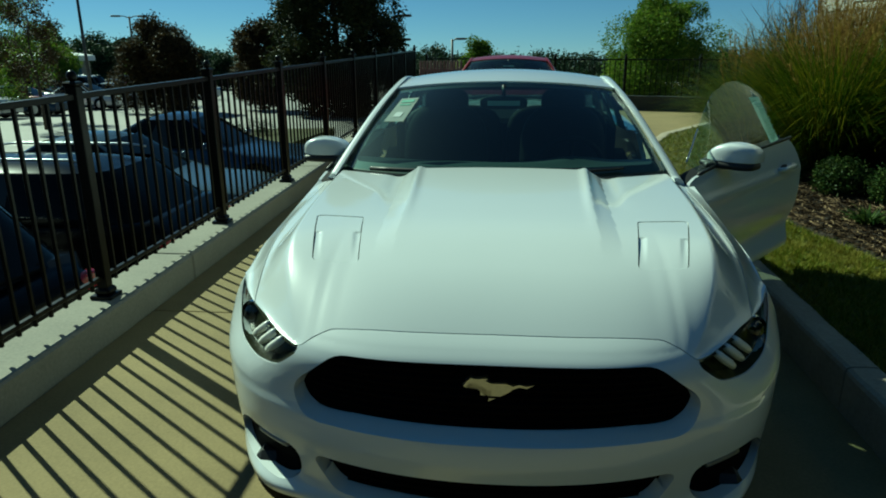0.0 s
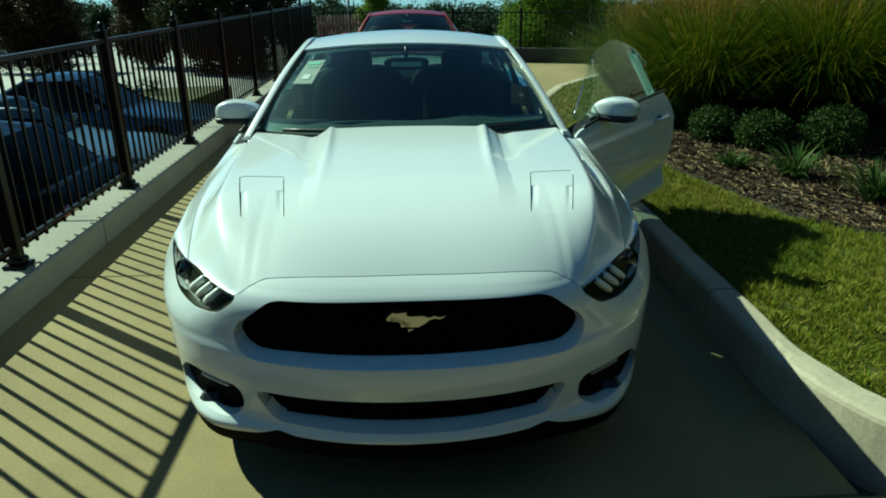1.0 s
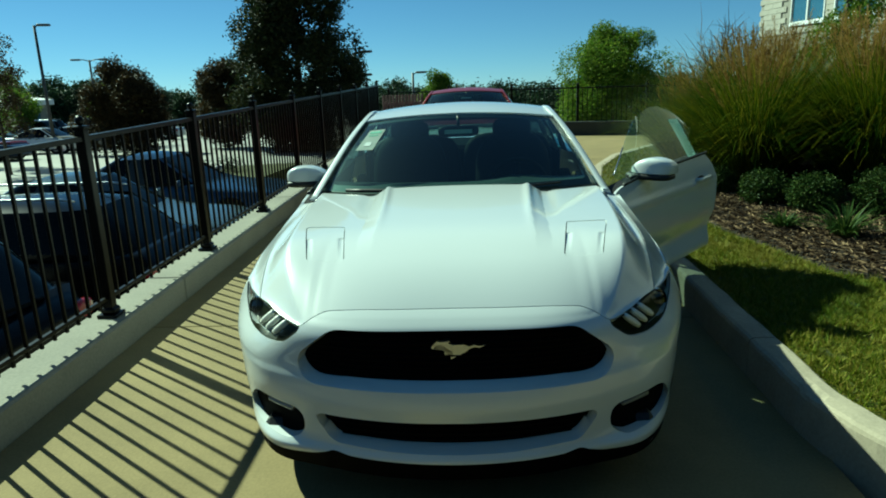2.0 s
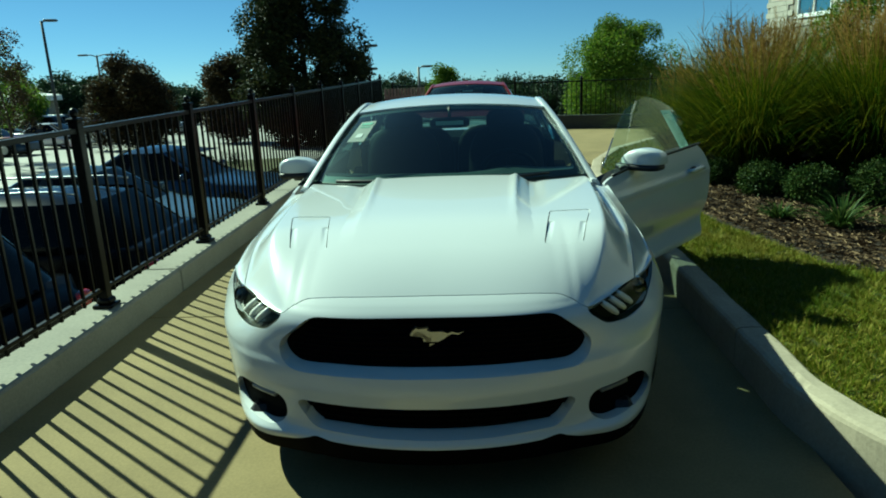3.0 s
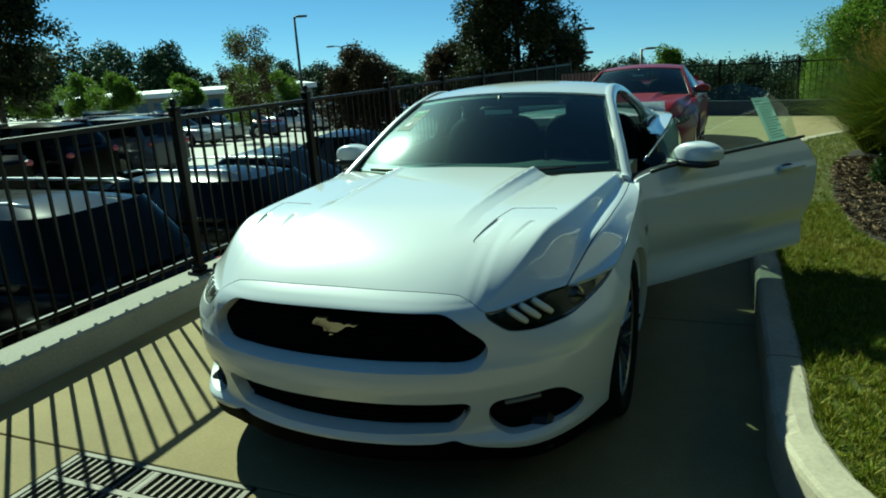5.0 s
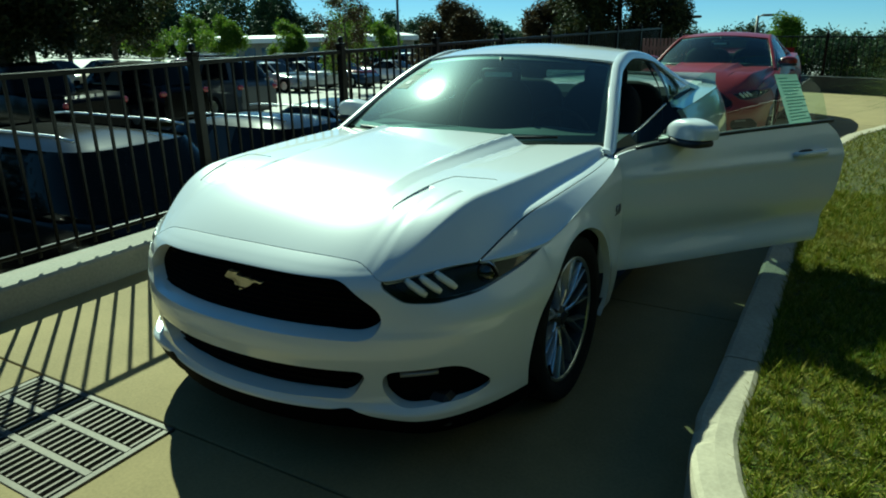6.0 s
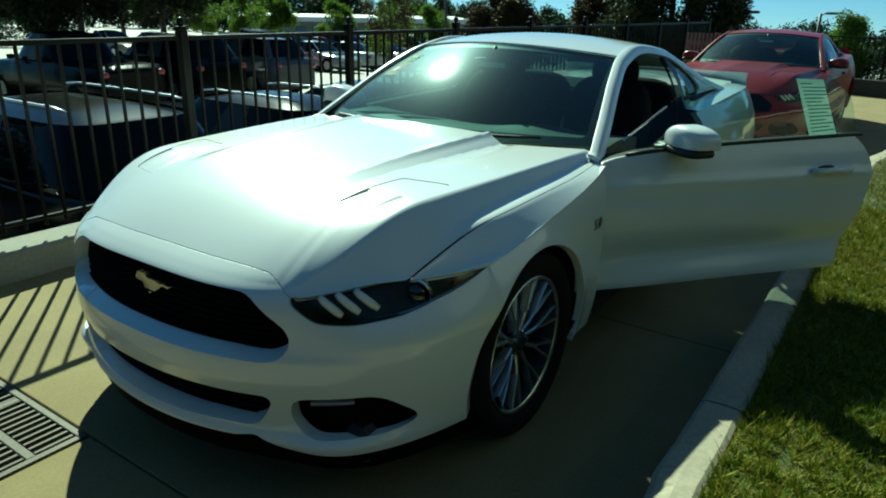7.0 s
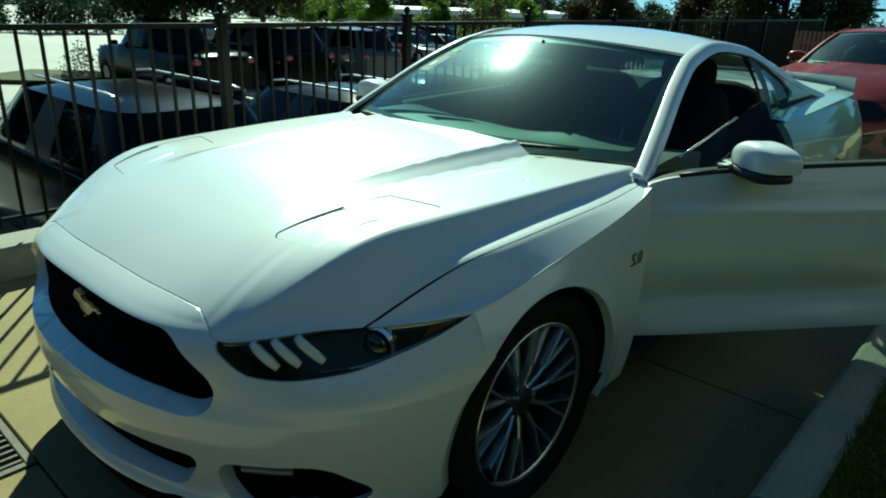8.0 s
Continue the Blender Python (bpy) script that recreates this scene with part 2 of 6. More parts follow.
def add_box(bm, lo, hi, bevel=0.0, m=None, seg=1):
    r = bmesh.ops.create_cube(bm, size=1.0)
    vs = r["verts"]
    c, s = (Vector(lo) + Vector(hi)) / 2, Vector(hi) - Vector(lo)
    for v in vs:
        v.co = Vector((v.co.x * s.x, v.co.y * s.y, v.co.z * s.z)) + c
    if bevel:
        es = list({e for v in vs for e in v.link_edges})
        out = bmesh.ops.bevel(bm, geom=es, offset=bevel, segments=seg, affect="EDGES", profile=0.5)
        vs = list({v for f in out["faces"] for v in f.verts} | {v for v in vs if v.is_valid})
    if m is not None:
        for v in vs:
            v.co = m @ v.co
    return vs


def box_part(name, lo, hi, mat, parent=None, label="", bevel=0.004, m=None):
    bm = bmesh.new()
    add_box(bm, lo, hi, bevel, m)
    return part(name, bm, mat, parent, label)


def sweep(path, radii, sides=10, closed_ends=True, squash=1.0):
    """A tube along a path with a radius at each point; squash flattens it sideways."""
    pts = [Vector(p) for p in path]
    verts, faces = [], []
    up = Vector((0, 0, 1))
    for i, p in enumerate(pts):
        d = (pts[min(i + 1, len(pts) - 1)] - pts[max(i - 1, 0)]).normalized()
        a = d.cross(up if abs(d.z) < 0.95 else Vector((1, 0, 0))).normalized()
        b = a.cross(d).normalized()
        for k in range(sides):
            th = 2 * math.pi * k / sides
            verts.append(p + a * (radii[i] * math.cos(th) * squash) + b * (radii[i] * math.sin(th)))
    for i in range(len(pts) - 1):
        for k in range(sides):
            k2 = (k + 1) % sides
            faces.append((i * sides + k, i * sides + k2, (i + 1) * sides + k2, (i + 1) * sides + k))
    if closed_ends:
        faces.append(tuple(range(sides - 1, -1, -1)))
        faces.append(tuple((len(pts) - 1) * sides + k for k in range(sides)))
    return verts, faces


def tube(name, path, radius, mat, parent=None, label="", sides=10, squash=1.0):
    rr = radius if isinstance(radius, (list, tuple)) else [radius] * len(path)
    v, f = sweep(path, rr, sides, True, squash)
    return link_mesh(name, v, f, mat, parent, label, smooth=True)


def lathe(profile, sides=48, axis="x"):
    """Turn (radius, offset) pairs about an axis."""
    verts, faces = [], []
    n = len(profile)
    for k in range(sides):
        th = 2 * math.pi * k / sides
        for r, o in profile:
            verts.append((o, r * math.cos(th), r * math.sin(th)) if axis == "x" else (r * math.cos(th), r * math.sin(th), o))
    for k in range(sides):
        k2 = (k + 1) % sides
        for i in range(n - 1):
            faces.append((k * n + i, k * n + i + 1, k2 * n + i + 1, k2 * n + i))
    return verts, faces


def curve_fn(xs, ys):
    """A smooth curve through a few values that never overshoots."""
    xs, ys = np.array(xs, float), np.array(ys, float)
    h, dl = np.diff(xs), np.diff(ys) / np.diff(xs)
    m = np.zeros(len(xs))
    m[0], m[-1] = dl[0], dl[-1]
    for i in range(1, len(xs) - 1):
        if dl[i - 1] * dl[i] > 0:
            w1, w2 = 2 * h[i] + h[i - 1], h[i] + 2 * h[i - 1]
            m[i] = (w1 + w2) / (w1 / dl[i - 1] + w2 / dl[i])

    def f(x):
        x = np.clip(np.asarray(x, float), xs[0], xs[-1])
        i = np.clip(np.searchsorted(xs, x) - 1, 0, len(xs) - 2)
        t = (x - xs[i]) / h[i]
        return ((1 + 2 * t) * (1 - t) ** 2 * ys[i] + t * (1 - t) ** 2 * h[i] * m[i]
                + t * t * (3 - 2 * t) * ys[i + 1] + t * t * (t - 1) * h[i] * m[i + 1])
    return f


def sstep(a, b, x):
    t = np.clip((np.asarray(x, float) - a) / (b - a), 0, 1)
    return t * t * (3 - 2 * t)


def poly_sd(px, py, pts, r=0.0):
    """Signed distance to a polygon (negative inside), rounded by r."""
    pts = np.array(pts, float)
    d = np.full(np.shape(px), 1e9)
    inside = np.zeros(np.shape(px), bool)
    for a, b in zip(pts, np.roll(pts, -1, 0)):
        e = b - a
        wx, wy = px - a[0], py - a[1]
        t = np.clip((wx * e[0] + wy * e[1]) / (e @ e), 0, 1)
        d = np.minimum(d, (wx - t * e[0]) ** 2 + (wy - t * e[1]) ** 2)
        c = ((a[1] > py) != (b[1] > py)) & (px < (b[0] - a[0]) * (py - a[1]) / (b[1] - a[1] + 1e-12) + a[0])
        inside ^= c
    d = np.sqrt(d)
    return np.where(inside, -d, d) - r


def clipped_grid(S, ur, vr, nu, nv, keep=()):
    """A grid over (u, v), trimmed where a keep function is below zero. Returns uv and polygons."""
    U, V = np.meshgrid(np.linspace(*ur, nu + 1), np.linspace(*vr, nv + 1), indexing="ij")
    uv = np.stack([U.ravel(), V.ravel()], 1)
    n = nv + 1
    polys = [(i * n + j, (i + 1) * n + j, (i + 1) * n + j + 1, i * n + j + 1) for i in range(nu) for j in range(nv)]
    for f in keep:
        P = S(uv[:, 0], uv[:, 1])
        val = f(uv[:, 0], uv[:, 1], P)
        pts, cache, out = uv.tolist(), {}, []
        for poly in polys:
            vs = [val[i] for i in poly]
            if min(vs) >= 0:
                out.append(poly)
                continue
            if max(vs) < 0:
                continue
            q = []
            for a, b in zip(poly, poly[1:] + poly[:1]):
                if val[a] >= 0:
                    q.append(a)
                if (val[a] >= 0) != (val[b] >= 0):
                    k = (min(a, b), max(a, b))
                    if k not in cache:
                        t = val[k[0]] / (val[k[0]] - val[k[1]])
                        t = min(max(t, 0.02), 0.98)
                        cache[k] = len(pts)
                        pts.append([pts[k[0]][0] * (1 - t) + pts[k[1]][0] * t, pts[k[0]][1] * (1 - t) + pts[k[1]][1] * t])
                    q.append(cache[k])
            if len(q) >= 3:
                out.append(tuple(q))
        uv, polys = np.array(pts), out
    return uv, polys


def skin(name, S, ur, vr, nu, nv, mat, parent, label="", keep=(), flip=False, flange=None, join=None):
    """A curved panel S(u, v) with smooth normals; flange(P, N) gives the place to which its rim turns in."""
    uv, polys = clipped_grid(S, ur, vr, nu, nv, keep)
    used = sorted({i for p in polys for i in p})
    idx = {k: i for i, k in enumerate(used)}
    uv = uv[used]
    polys = [tuple(idx[i] for i in p) for p in polys]
    P = S(uv[:, 0], uv[:, 1])
    e = 1e-4
    du = (S(uv[:, 0] + e * (ur[1] - ur[0]), uv[:, 1]) - S(uv[:, 0] - e * (ur[1] - ur[0]), uv[:, 1]))
    dv = (S(uv[:, 0], uv[:, 1] + e * (vr[1] - vr[0])) - S(uv[:, 0], uv[:, 1] - e * (vr[1] - vr[0])))
    N = np.cross(du, dv)
    N /= np.maximum(np.linalg.norm(N, axis=1, keepdims=True), 1e-12)
    if flip:
        N, polys = -N, [p[::-1] for p in polys]
    verts, norms, faces = P.tolist(), N.tolist(), list(polys)
    if flange is not None:
        count = {}
        for p in polys:
            for a, b in zip(p, p[1:] + p[:1]):
                count[(a, b)] = count.get((a, b), 0) + 1
        Q = flange(P, N)
        rim = {}
        for a, b in count:
            if (b, a) in count:
                continue
            q = [P[b], P[a], Q[a], Q[b]]
            fn = np.cross(q[1] - q[0], q[2] - q[0])
            ln = np.linalg.norm(fn)
            if ln < 1e-12:
                continue
            fn = (fn / ln).tolist()
            face = []
            for key, v in ((("p", b), q[0]), (("p", a), q[1]), (("q", a), q[2]), (("q", b), q[3])):
                if key not in rim:
                    rim[key] = len(verts)
                    verts.append(v.tolist())
                    norms.append(fn)
                face.append(rim[key])
            faces.append(tuple(face))
    if join is not None:
        join.append((verts, norms, faces))
        return None
    return link_mesh(name, verts, faces, mat, parent, label, normals=norms)


def joined(name, pieces, mat, parent, label=""):
    V, N, F = [], [], []
    for v, n, f in pieces:
        k = len(V)
        V += v
        N += n
        F += [tuple(i + k for i in p) for p in f]
    return link_mesh(name, V, F, mat, parent, label, normals=N)

# ---------------------------------------------------------------- the sports coupe: its surfaces
# Car frame: y from the nose backwards, x to the car's left, z up from the road.
HUB_F, HUB_R, HUB_Z = 0.86, 3.58, 0.343
XE = curve_fn([0.40, 0.58, 0.86, 1.20, 1.42, 1.62, 2.0, 2.9, 3.3, 3.9, 4.3, 4.6], [0.80, 0.888, 0.902, 0.896, 0.884, 0.864, 0.860, 0.862, 0.868, 0.858, 0.815, 0.75])
ZE = curve_fn([0.40, 0.58, 0.86, 1.20, 1.42, 1.62, 2.0, 2.9, 3.3, 3.9, 4.3, 4.6], [0.730, 0.736, 0.778, 0.822, 0.858, 0.905, 0.930, 0.955, 0.968, 0.982, 0.975, 0.96])
BASE = curve_fn([0.40, 0.58, 0.86, 1.20, 1.42, 2.0, 2.7, 3.1, 3.58, 4.0, 4.35, 4.6], [0.918, 0.930, 0.942, 0.936, 0.930, 0.928, 0.932, 0.945, 0.957, 0.945, 0.915, 0.86])
DOOR_F = curve_fn([0.2, 0.6, 0.75, 0.92, 1.0], [1.415, 1.425, 1.45, 1.54, 1.56])
DOOR_B = curve_fn([0.25, 0.32, 0.6, 0.82, 0.90, 0.97], [2.70, 2.755, 2.88, 2.925, 2.895, 2.825])


def side_x(y, z):
    xe, ze, base = XE(y), ZE(y), BASE(y)
    t = np.clip((ze - z) / (ze - 0.60), 0, 1)
    x = xe + (base - xe) * (1 - (1 - t) ** 2.2) - 0.45 * np.maximum(0, 0.48 - z) ** 2
    mid = sstep(1.35, 1.75, y) * (1 - sstep(2.75, 3.15, y))
    x = x - mid * (0.026 * np.exp(-((z - 0.48) / 0.065) ** 2) - 0.020 * np.exp(-((z - 0.355) / 0.055) ** 2))
    x = x + 0.010 * mid * np.exp(-((z - 0.79) / 0.028) ** 2)
    for hy in (HUB_F, HUB_R):
        r = np.hypot(y - hy, z - 0.335)
        x = x + 0.013 * np.exp(-((r - 0.375) / 0.05) ** 2)
    return x


NOSE = curve_fn([0.19, 0.22, 0.25, 0.285, 0.40, 0.46, 0.52, 0.55, 0.62, 0.68, 0.715, 0.742, 0.763, 0.778],
                [-0.055, -0.075, -0.085, -0.070, -0.085, -0.095, -0.090, -0.078, -0.060, -0.040, -0.018, 0.018, 0.056, 0.088])
NOSE_N = curve_fn([0.2, 0.35, 0.55, 0.7, 0.8], [3.6, 3.6, 3.6, 3.7, 3.8])
TOP_Z = curve_fn([0, 0.3, 0.46, 0.52, 0.565, 0.65, 0.75, 0.87, 0.93], [0.766, 0.765, 0.758, 0.738, 0.710, 0.721, 0.734, 0.732, 0.742])
BOT_Z = curve_fn([0, 0.38, 0.45, 0.49, 0.55, 0.7, 0.93], [0.245, 0.252, 0.262, 0.250, 0.236, 0.230, 0.228])


def nose_y(x, z):
    """Fascia depth at half-width x and height z."""
    x = np.abs(x)
    y0, n, xe = NOSE(z), NOSE_N(z), side_x(0.58, z)
    u, full = np.clip(x / xe, 0, 1), 0.58 - y0
    upper = full * u ** n
    lower = full * (0.57 * u ** 2.2 + 0.43 * u ** 12)
    w = sstep(0.56, 0.70, z)
    return y0 + lower * (1 - w) + upper * w - 0.042 * np.exp(-((x - 0.69) / 0.14) ** 2) * sstep(0.315, 0.25, z)


def fascia(u, v):
    s = np.abs(u)
    zb, zt = BOT_Z(0.93 * s), TOP_Z(0.93 * s)
    z = zb + v * (zt - zb)
    x = side_x(0.58, z) * u
    return np.stack([x, nose_y(x, z), z], -1)


_us = np.linspace(0, 1, 300)
_ed = fascia(_us, np.ones(300))
EDGE_X, EDGE_Y, EDGE_Z = _ed[:, 0], _ed[:, 1], _ed[:, 2]


def edge_y(x):
    return np.interp(np.abs(x), EDGE_X, EDGE_Y)


def edge_z(x):
    return np.interp(np.abs(x), EDGE_X, EDGE_Z)


def outline_x(y):
    """Half-width of the car's upper edge at y."""
    k = EDGE_X > 0.56
    return np.where(y < 0.58, np.interp(y, EDGE_Y[k], EDGE_X[k]), XE(y))


SEAM = curve_fn([0.15, 0.264, 0.45, 0.6, 0.94, 1.3, 1.66], [0.70, 0.748, 0.782, 0.800, 0.825, 0.832, 0.822])
SEAM_Z = curve_fn([0.10, 0.26, 0.57, 0.94, 1.3, 1.6], [0.773, 0.791, 0.826, 0.852, 0.868, 0.892])
TOP = curve_fn([0.0, 0.32, 0.7, 1.41, 1.7], [0.905, 0.922, 0.936, 0.944, 0.944])
CREASE = curve_fn([0.05, 0.20, 0.35, 0.5, 0.76, 1.2, 1.66], [0.52, 0.600, 0.650, 0.675, 0.708, 0.745, 0.770])
VALLEY = curve_fn([0.10, 0.35, 0.6, 0.94, 1.3, 1.66], [0.76, 0.765, 0.768, 0.775, 0.786, 0.796])
BULGE = curve_fn([0.0, 0.30, 0.55, 0.9, 1.41, 1.6], [0, 0, 0.010, 0.020, 0.030, 0.032])
RIDGE = curve_fn([0.3, 0.8, 1.41], [0.315, 0.335, 0.372])


def soft_min(a, b, r):
    h = np.clip(0.5 + 0.5 * (b - a) / r, 0, 1)
    return b + (a - b) * h - r * h * (1 - h)


def hood_z(x, y):
    x = np.abs(x)
    xo = np.where(y < 0.58, np.maximum(outline_x(y), 0.56), XE(y))
    # across the car: crowned top, crease, steep flank, valley, narrow flat blade, fender side
    xc, xs = CREASE(y), np.minimum(SEAM(y), xo - 0.004)
    xv = np.minimum(VALLEY(y), xs - 0.006)
    zs = SEAM_Z(y)
    zv = zs + 0.010 * sstep(0.3, 0.6, y)
    top = TOP(y) - 0.016 * (x / 0.75) ** 2
    top = top + BULGE(y) * np.clip(1.06 - (x - RIDGE(y)) / 0.062, 0, 1)
    top = top + 0.009 * sstep(0.45, 1.2, y) * np.exp(-((x - RIDGE(y) + 0.004) / 0.020) ** 2)
    top = top - 0.008 * np.exp(-((x - RIDGE(y) - 0.095) / 0.035) ** 2) * sstep(0.7, 1.3, y)
    zc = TOP(y) - 0.016 * (xc / 0.75) ** 2
    flank = zc - (zc - zv) * (x - xc) / np.maximum(xv - xc, 0.02)
    blade = zv + (zs - zv) * (x - xv) / np.maximum(xs - xv, 0.006)
    side = zs - (zs - np.minimum(ZE(y), zs)) * np.clip((x - xs) / np.maximum(xo - xs, 0.004), -3, 1.2)
    out = -soft_min(-flank, -blade, 0.012)
    out = np.where(x > xc + 0.3 * (xv - xc), out, flank)
    z = soft_min(top, out, 0.012)
    z = np.where(x > xv, soft_min(z, side, 0.010), z)
    # towards the nose everything rolls down to the fascia's upper edge
    reach = 0.58 - 0.24 * sstep(0.50, 0.72, x)
    tau = np.clip((y - edge_y(x)) / reach, 0, 1)
    return z - (z - edge_z(x)) * (1 - tau) ** 2.6


def hood_back(x):
    x = np.abs(x)
    return 1.415 + 0.015 * np.cos(x * 4) + 0.20 * sstep(0.40, 0.86, x) ** 1.2


VENT = ((0.425, 0.308), (0.560, 0.332), (0.648, 0.728), (0.484, 0.690))


def vent_sd(x, y):
    c = np.mean(VENT, 0)
    return poly_sd(np.abs(x), y, [tuple(c + (np.array(p) - c) * 0.86) for p in VENT], 0.018)


def vent_z(x, y):
    t = np.clip((y - 0.31) / 0.40, 0, 1)
    lo = np.interp(y, (0.308, 0.690), (VENT[0][0], VENT[3][0]))
    hi = np.interp(y, (0.332, 0.728), (VENT[1][0], VENT[2][0]))
    a = np.clip((np.abs(x) - lo) / (hi - lo), 0, 1)
    dip = 0.005 * sstep(0.02, 0.50, t) * (1 - sstep(0.52, 0.55, t)) * sstep(0.34, 0.47, np.abs(a - 0.5))
    return hood_z(x, y) - 0.002 - dip


GRILLE = ((-0.425, 0.700), (0.425, 0.700), (0.546, 0.604), (0.536, 0.553), (0.500, 0.532), (0.25, 0.534), (0, 0.536), (-0.25, 0.534), (-0.500, 0.532), (-0.536, 0.553), (-0.546, 0.604))
INTAKE = ((-0.500, 0.394), (0.500, 0.394), (0.440, 0.300), (0.2, 0.288), (0, 0.285), (-0.2, 0.288), (-0.440, 0.300))
LAMP = ((0.548, 0.706), (0.622, 0.648), (0.70, 0.641), (0.79, 0.655), (0.862, 0.702), (0.892, 0.752), (0.90, 0.80), (0.62, 0.80), (0.57, 0.735))
FOG = ((0.566, 0.392), (0.765, 0.408), (0.822, 0.322), (0.79, 0.296), (0.61, 0.284), (0.562, 0.318))

def eased(pts, d, n=5):
    """An outline with its corners rounded over a length d."""
    out, m = [], len(pts)
    for i in range(m):
        a, b, c = (np.array(pts[(i + k) % m], float) for k in (-1, 0, 1))
        p, q = (b + (e - b) * min(d / np.linalg.norm(e - b), 0.48) for e in (a, c))
        out += [tuple((1 - t) ** 2 * p + 2 * t * (1 - t) * b + t * t * q) for t in np.linspace(0, 1, n)]
    return out


GRILLE, INTAKE, FOG = eased(GRILLE, 0.035), eased(INTAKE, 0.03), eased(FOG, 0.035)
LAMP = eased(LAMP, 0.02, 3)
RAIL = [(0.812, 1.56, 0.905), (0.752, 1.78, 1.030), (0.672, 2.06, 1.182), (0.622, 2.27, 1.262), (0.598, 2.55, 1.305), (0.602, 2.90, 1.276), (0.640, 3.25, 1.180), (0.700, 3.58, 1.070), (0.748, 3.86, 1.000)]
_r = np.array(RAIL)
RAIL_X, RAIL_Z = curve_fn(_r[:, 1], _r[:, 0]), curve_fn(_r[:, 1], _r[:, 2])


def wind(s, v):
    lo = np.stack([0.762 * s, 1.430 + 0.205 * s * s, 0.932 + 0 * s], -1)
    hi = np.stack([0.600 * s, 2.115 + 0.155 * s * s, 1.306 - 0.052 * s * s], -1)
    p = lo * (1 - v)[..., None] + hi * v[..., None]
    b = 0.022 * np.sin(np.pi * v)
    p[..., 1] -= b * 0.5
    p[..., 2] += b
    return p


def roof(s, v):
    f = np.stack([0.612 * s, 2.120 + 0.160 * s * s, 1.310 - 0.046 * s * s], -1)
    b = np.stack([0.600 * s, 3.03 - 0.08 * s * s, 1.312 - 0.040 * s * s], -1)
    p = f * (1 - v)[..., None] + b * v[..., None]
    p[..., 0] += np.sign(s) * 0 * v
    p[..., 2] += 0.042 * np.sin(np.pi * (v * 0.9 + 0.03)) * (1 - 0.25 * s * s)
    return p


def backlight(s, v):
    f = np.stack([0.600 * s, 3.035 - 0.08 * s * s, 1.312 - 0.040 * s * s], -1)
    b = np.stack([0.715 * s, 3.88 - 0.06 * s * s, 1.010 - 0.02 * s * s], -1)
    p = f * (1 - v)[..., None] + b * v[..., None]
    p[..., 2] += 0.035 * np.sin(np.pi * v) * (1 - 0.5 * s * s)
    return p


def belt_x(y):
    """Half-width at the foot of the side glass: behind the doors it leaves a shoulder over the haunch."""
    return XE(y) - 0.012 - 0.13 * sstep(2.60, 3.20, y)


def ruled_side(y, v):
    """Between the belt (v = 0) and the roof rail (v = 1)."""
    a = np.stack([belt_x(y), y, ZE(y) + 0.012 * sstep(2.60, 3.20, y)], -1)
    b = np.stack([RAIL_X(y) - 0.004, y, RAIL_Z(y) - 0.005], -1)
    p = a * (1 - v)[..., None] + b * v[..., None]
    p[..., 0] += 0.022 * np.sin(np.pi * np.clip(v, 0, 1))
    return p


def mirrored(S):
    def T(u, v):
        p = S(u, v).copy()
        p[..., 0] *= -1
        return p
    return T


def superblob(c, r, n=3.0, nu=20, nv=12):
    """A rounded box: a superellipsoid about c."""
    def S(u, v):
        cu, su, cv, sv = np.cos(u), np.sin(u), np.cos(v), np.sin(v)
        f = lambda t: np.sign(t) * np.abs(t) ** (2 / n)
        return np.stack([c[0] + r[0] * f(cv) * f(cu), c[1] + r[1] * f(cv) * f(su), c[2] + r[2] * f(sv)], -1)
    vs, fs = [], []
    for j in range(nv + 1):
        for i in range(nu):
            vs.append(S(np.array(2 * math.pi * i / nu), np.array(-math.pi / 2 + math.pi * j / nv)))
    for j in range(nv):
        for i in range(nu):
            i2 = (i + 1) % nu
            fs.append((j * nu + i, j * nu + i2, (j + 1) * nu + i2, (j + 1) * nu + i))
    return vs, fs


def blob(name, c, r, mat, parent, label="", n=3.0, m=None, nu=20, nv=12, shape=None):
    vs, fs = superblob(c, r, n, nu, nv)
    vs = [Vector(v) for v in vs]
    if shape:
        vs = [Vector(shape(*v)) for v in vs]
    if m is not None:
        vs = [m @ v for v in vs]
    return link_mesh(name, vs, fs, mat, parent, label, smooth=True)


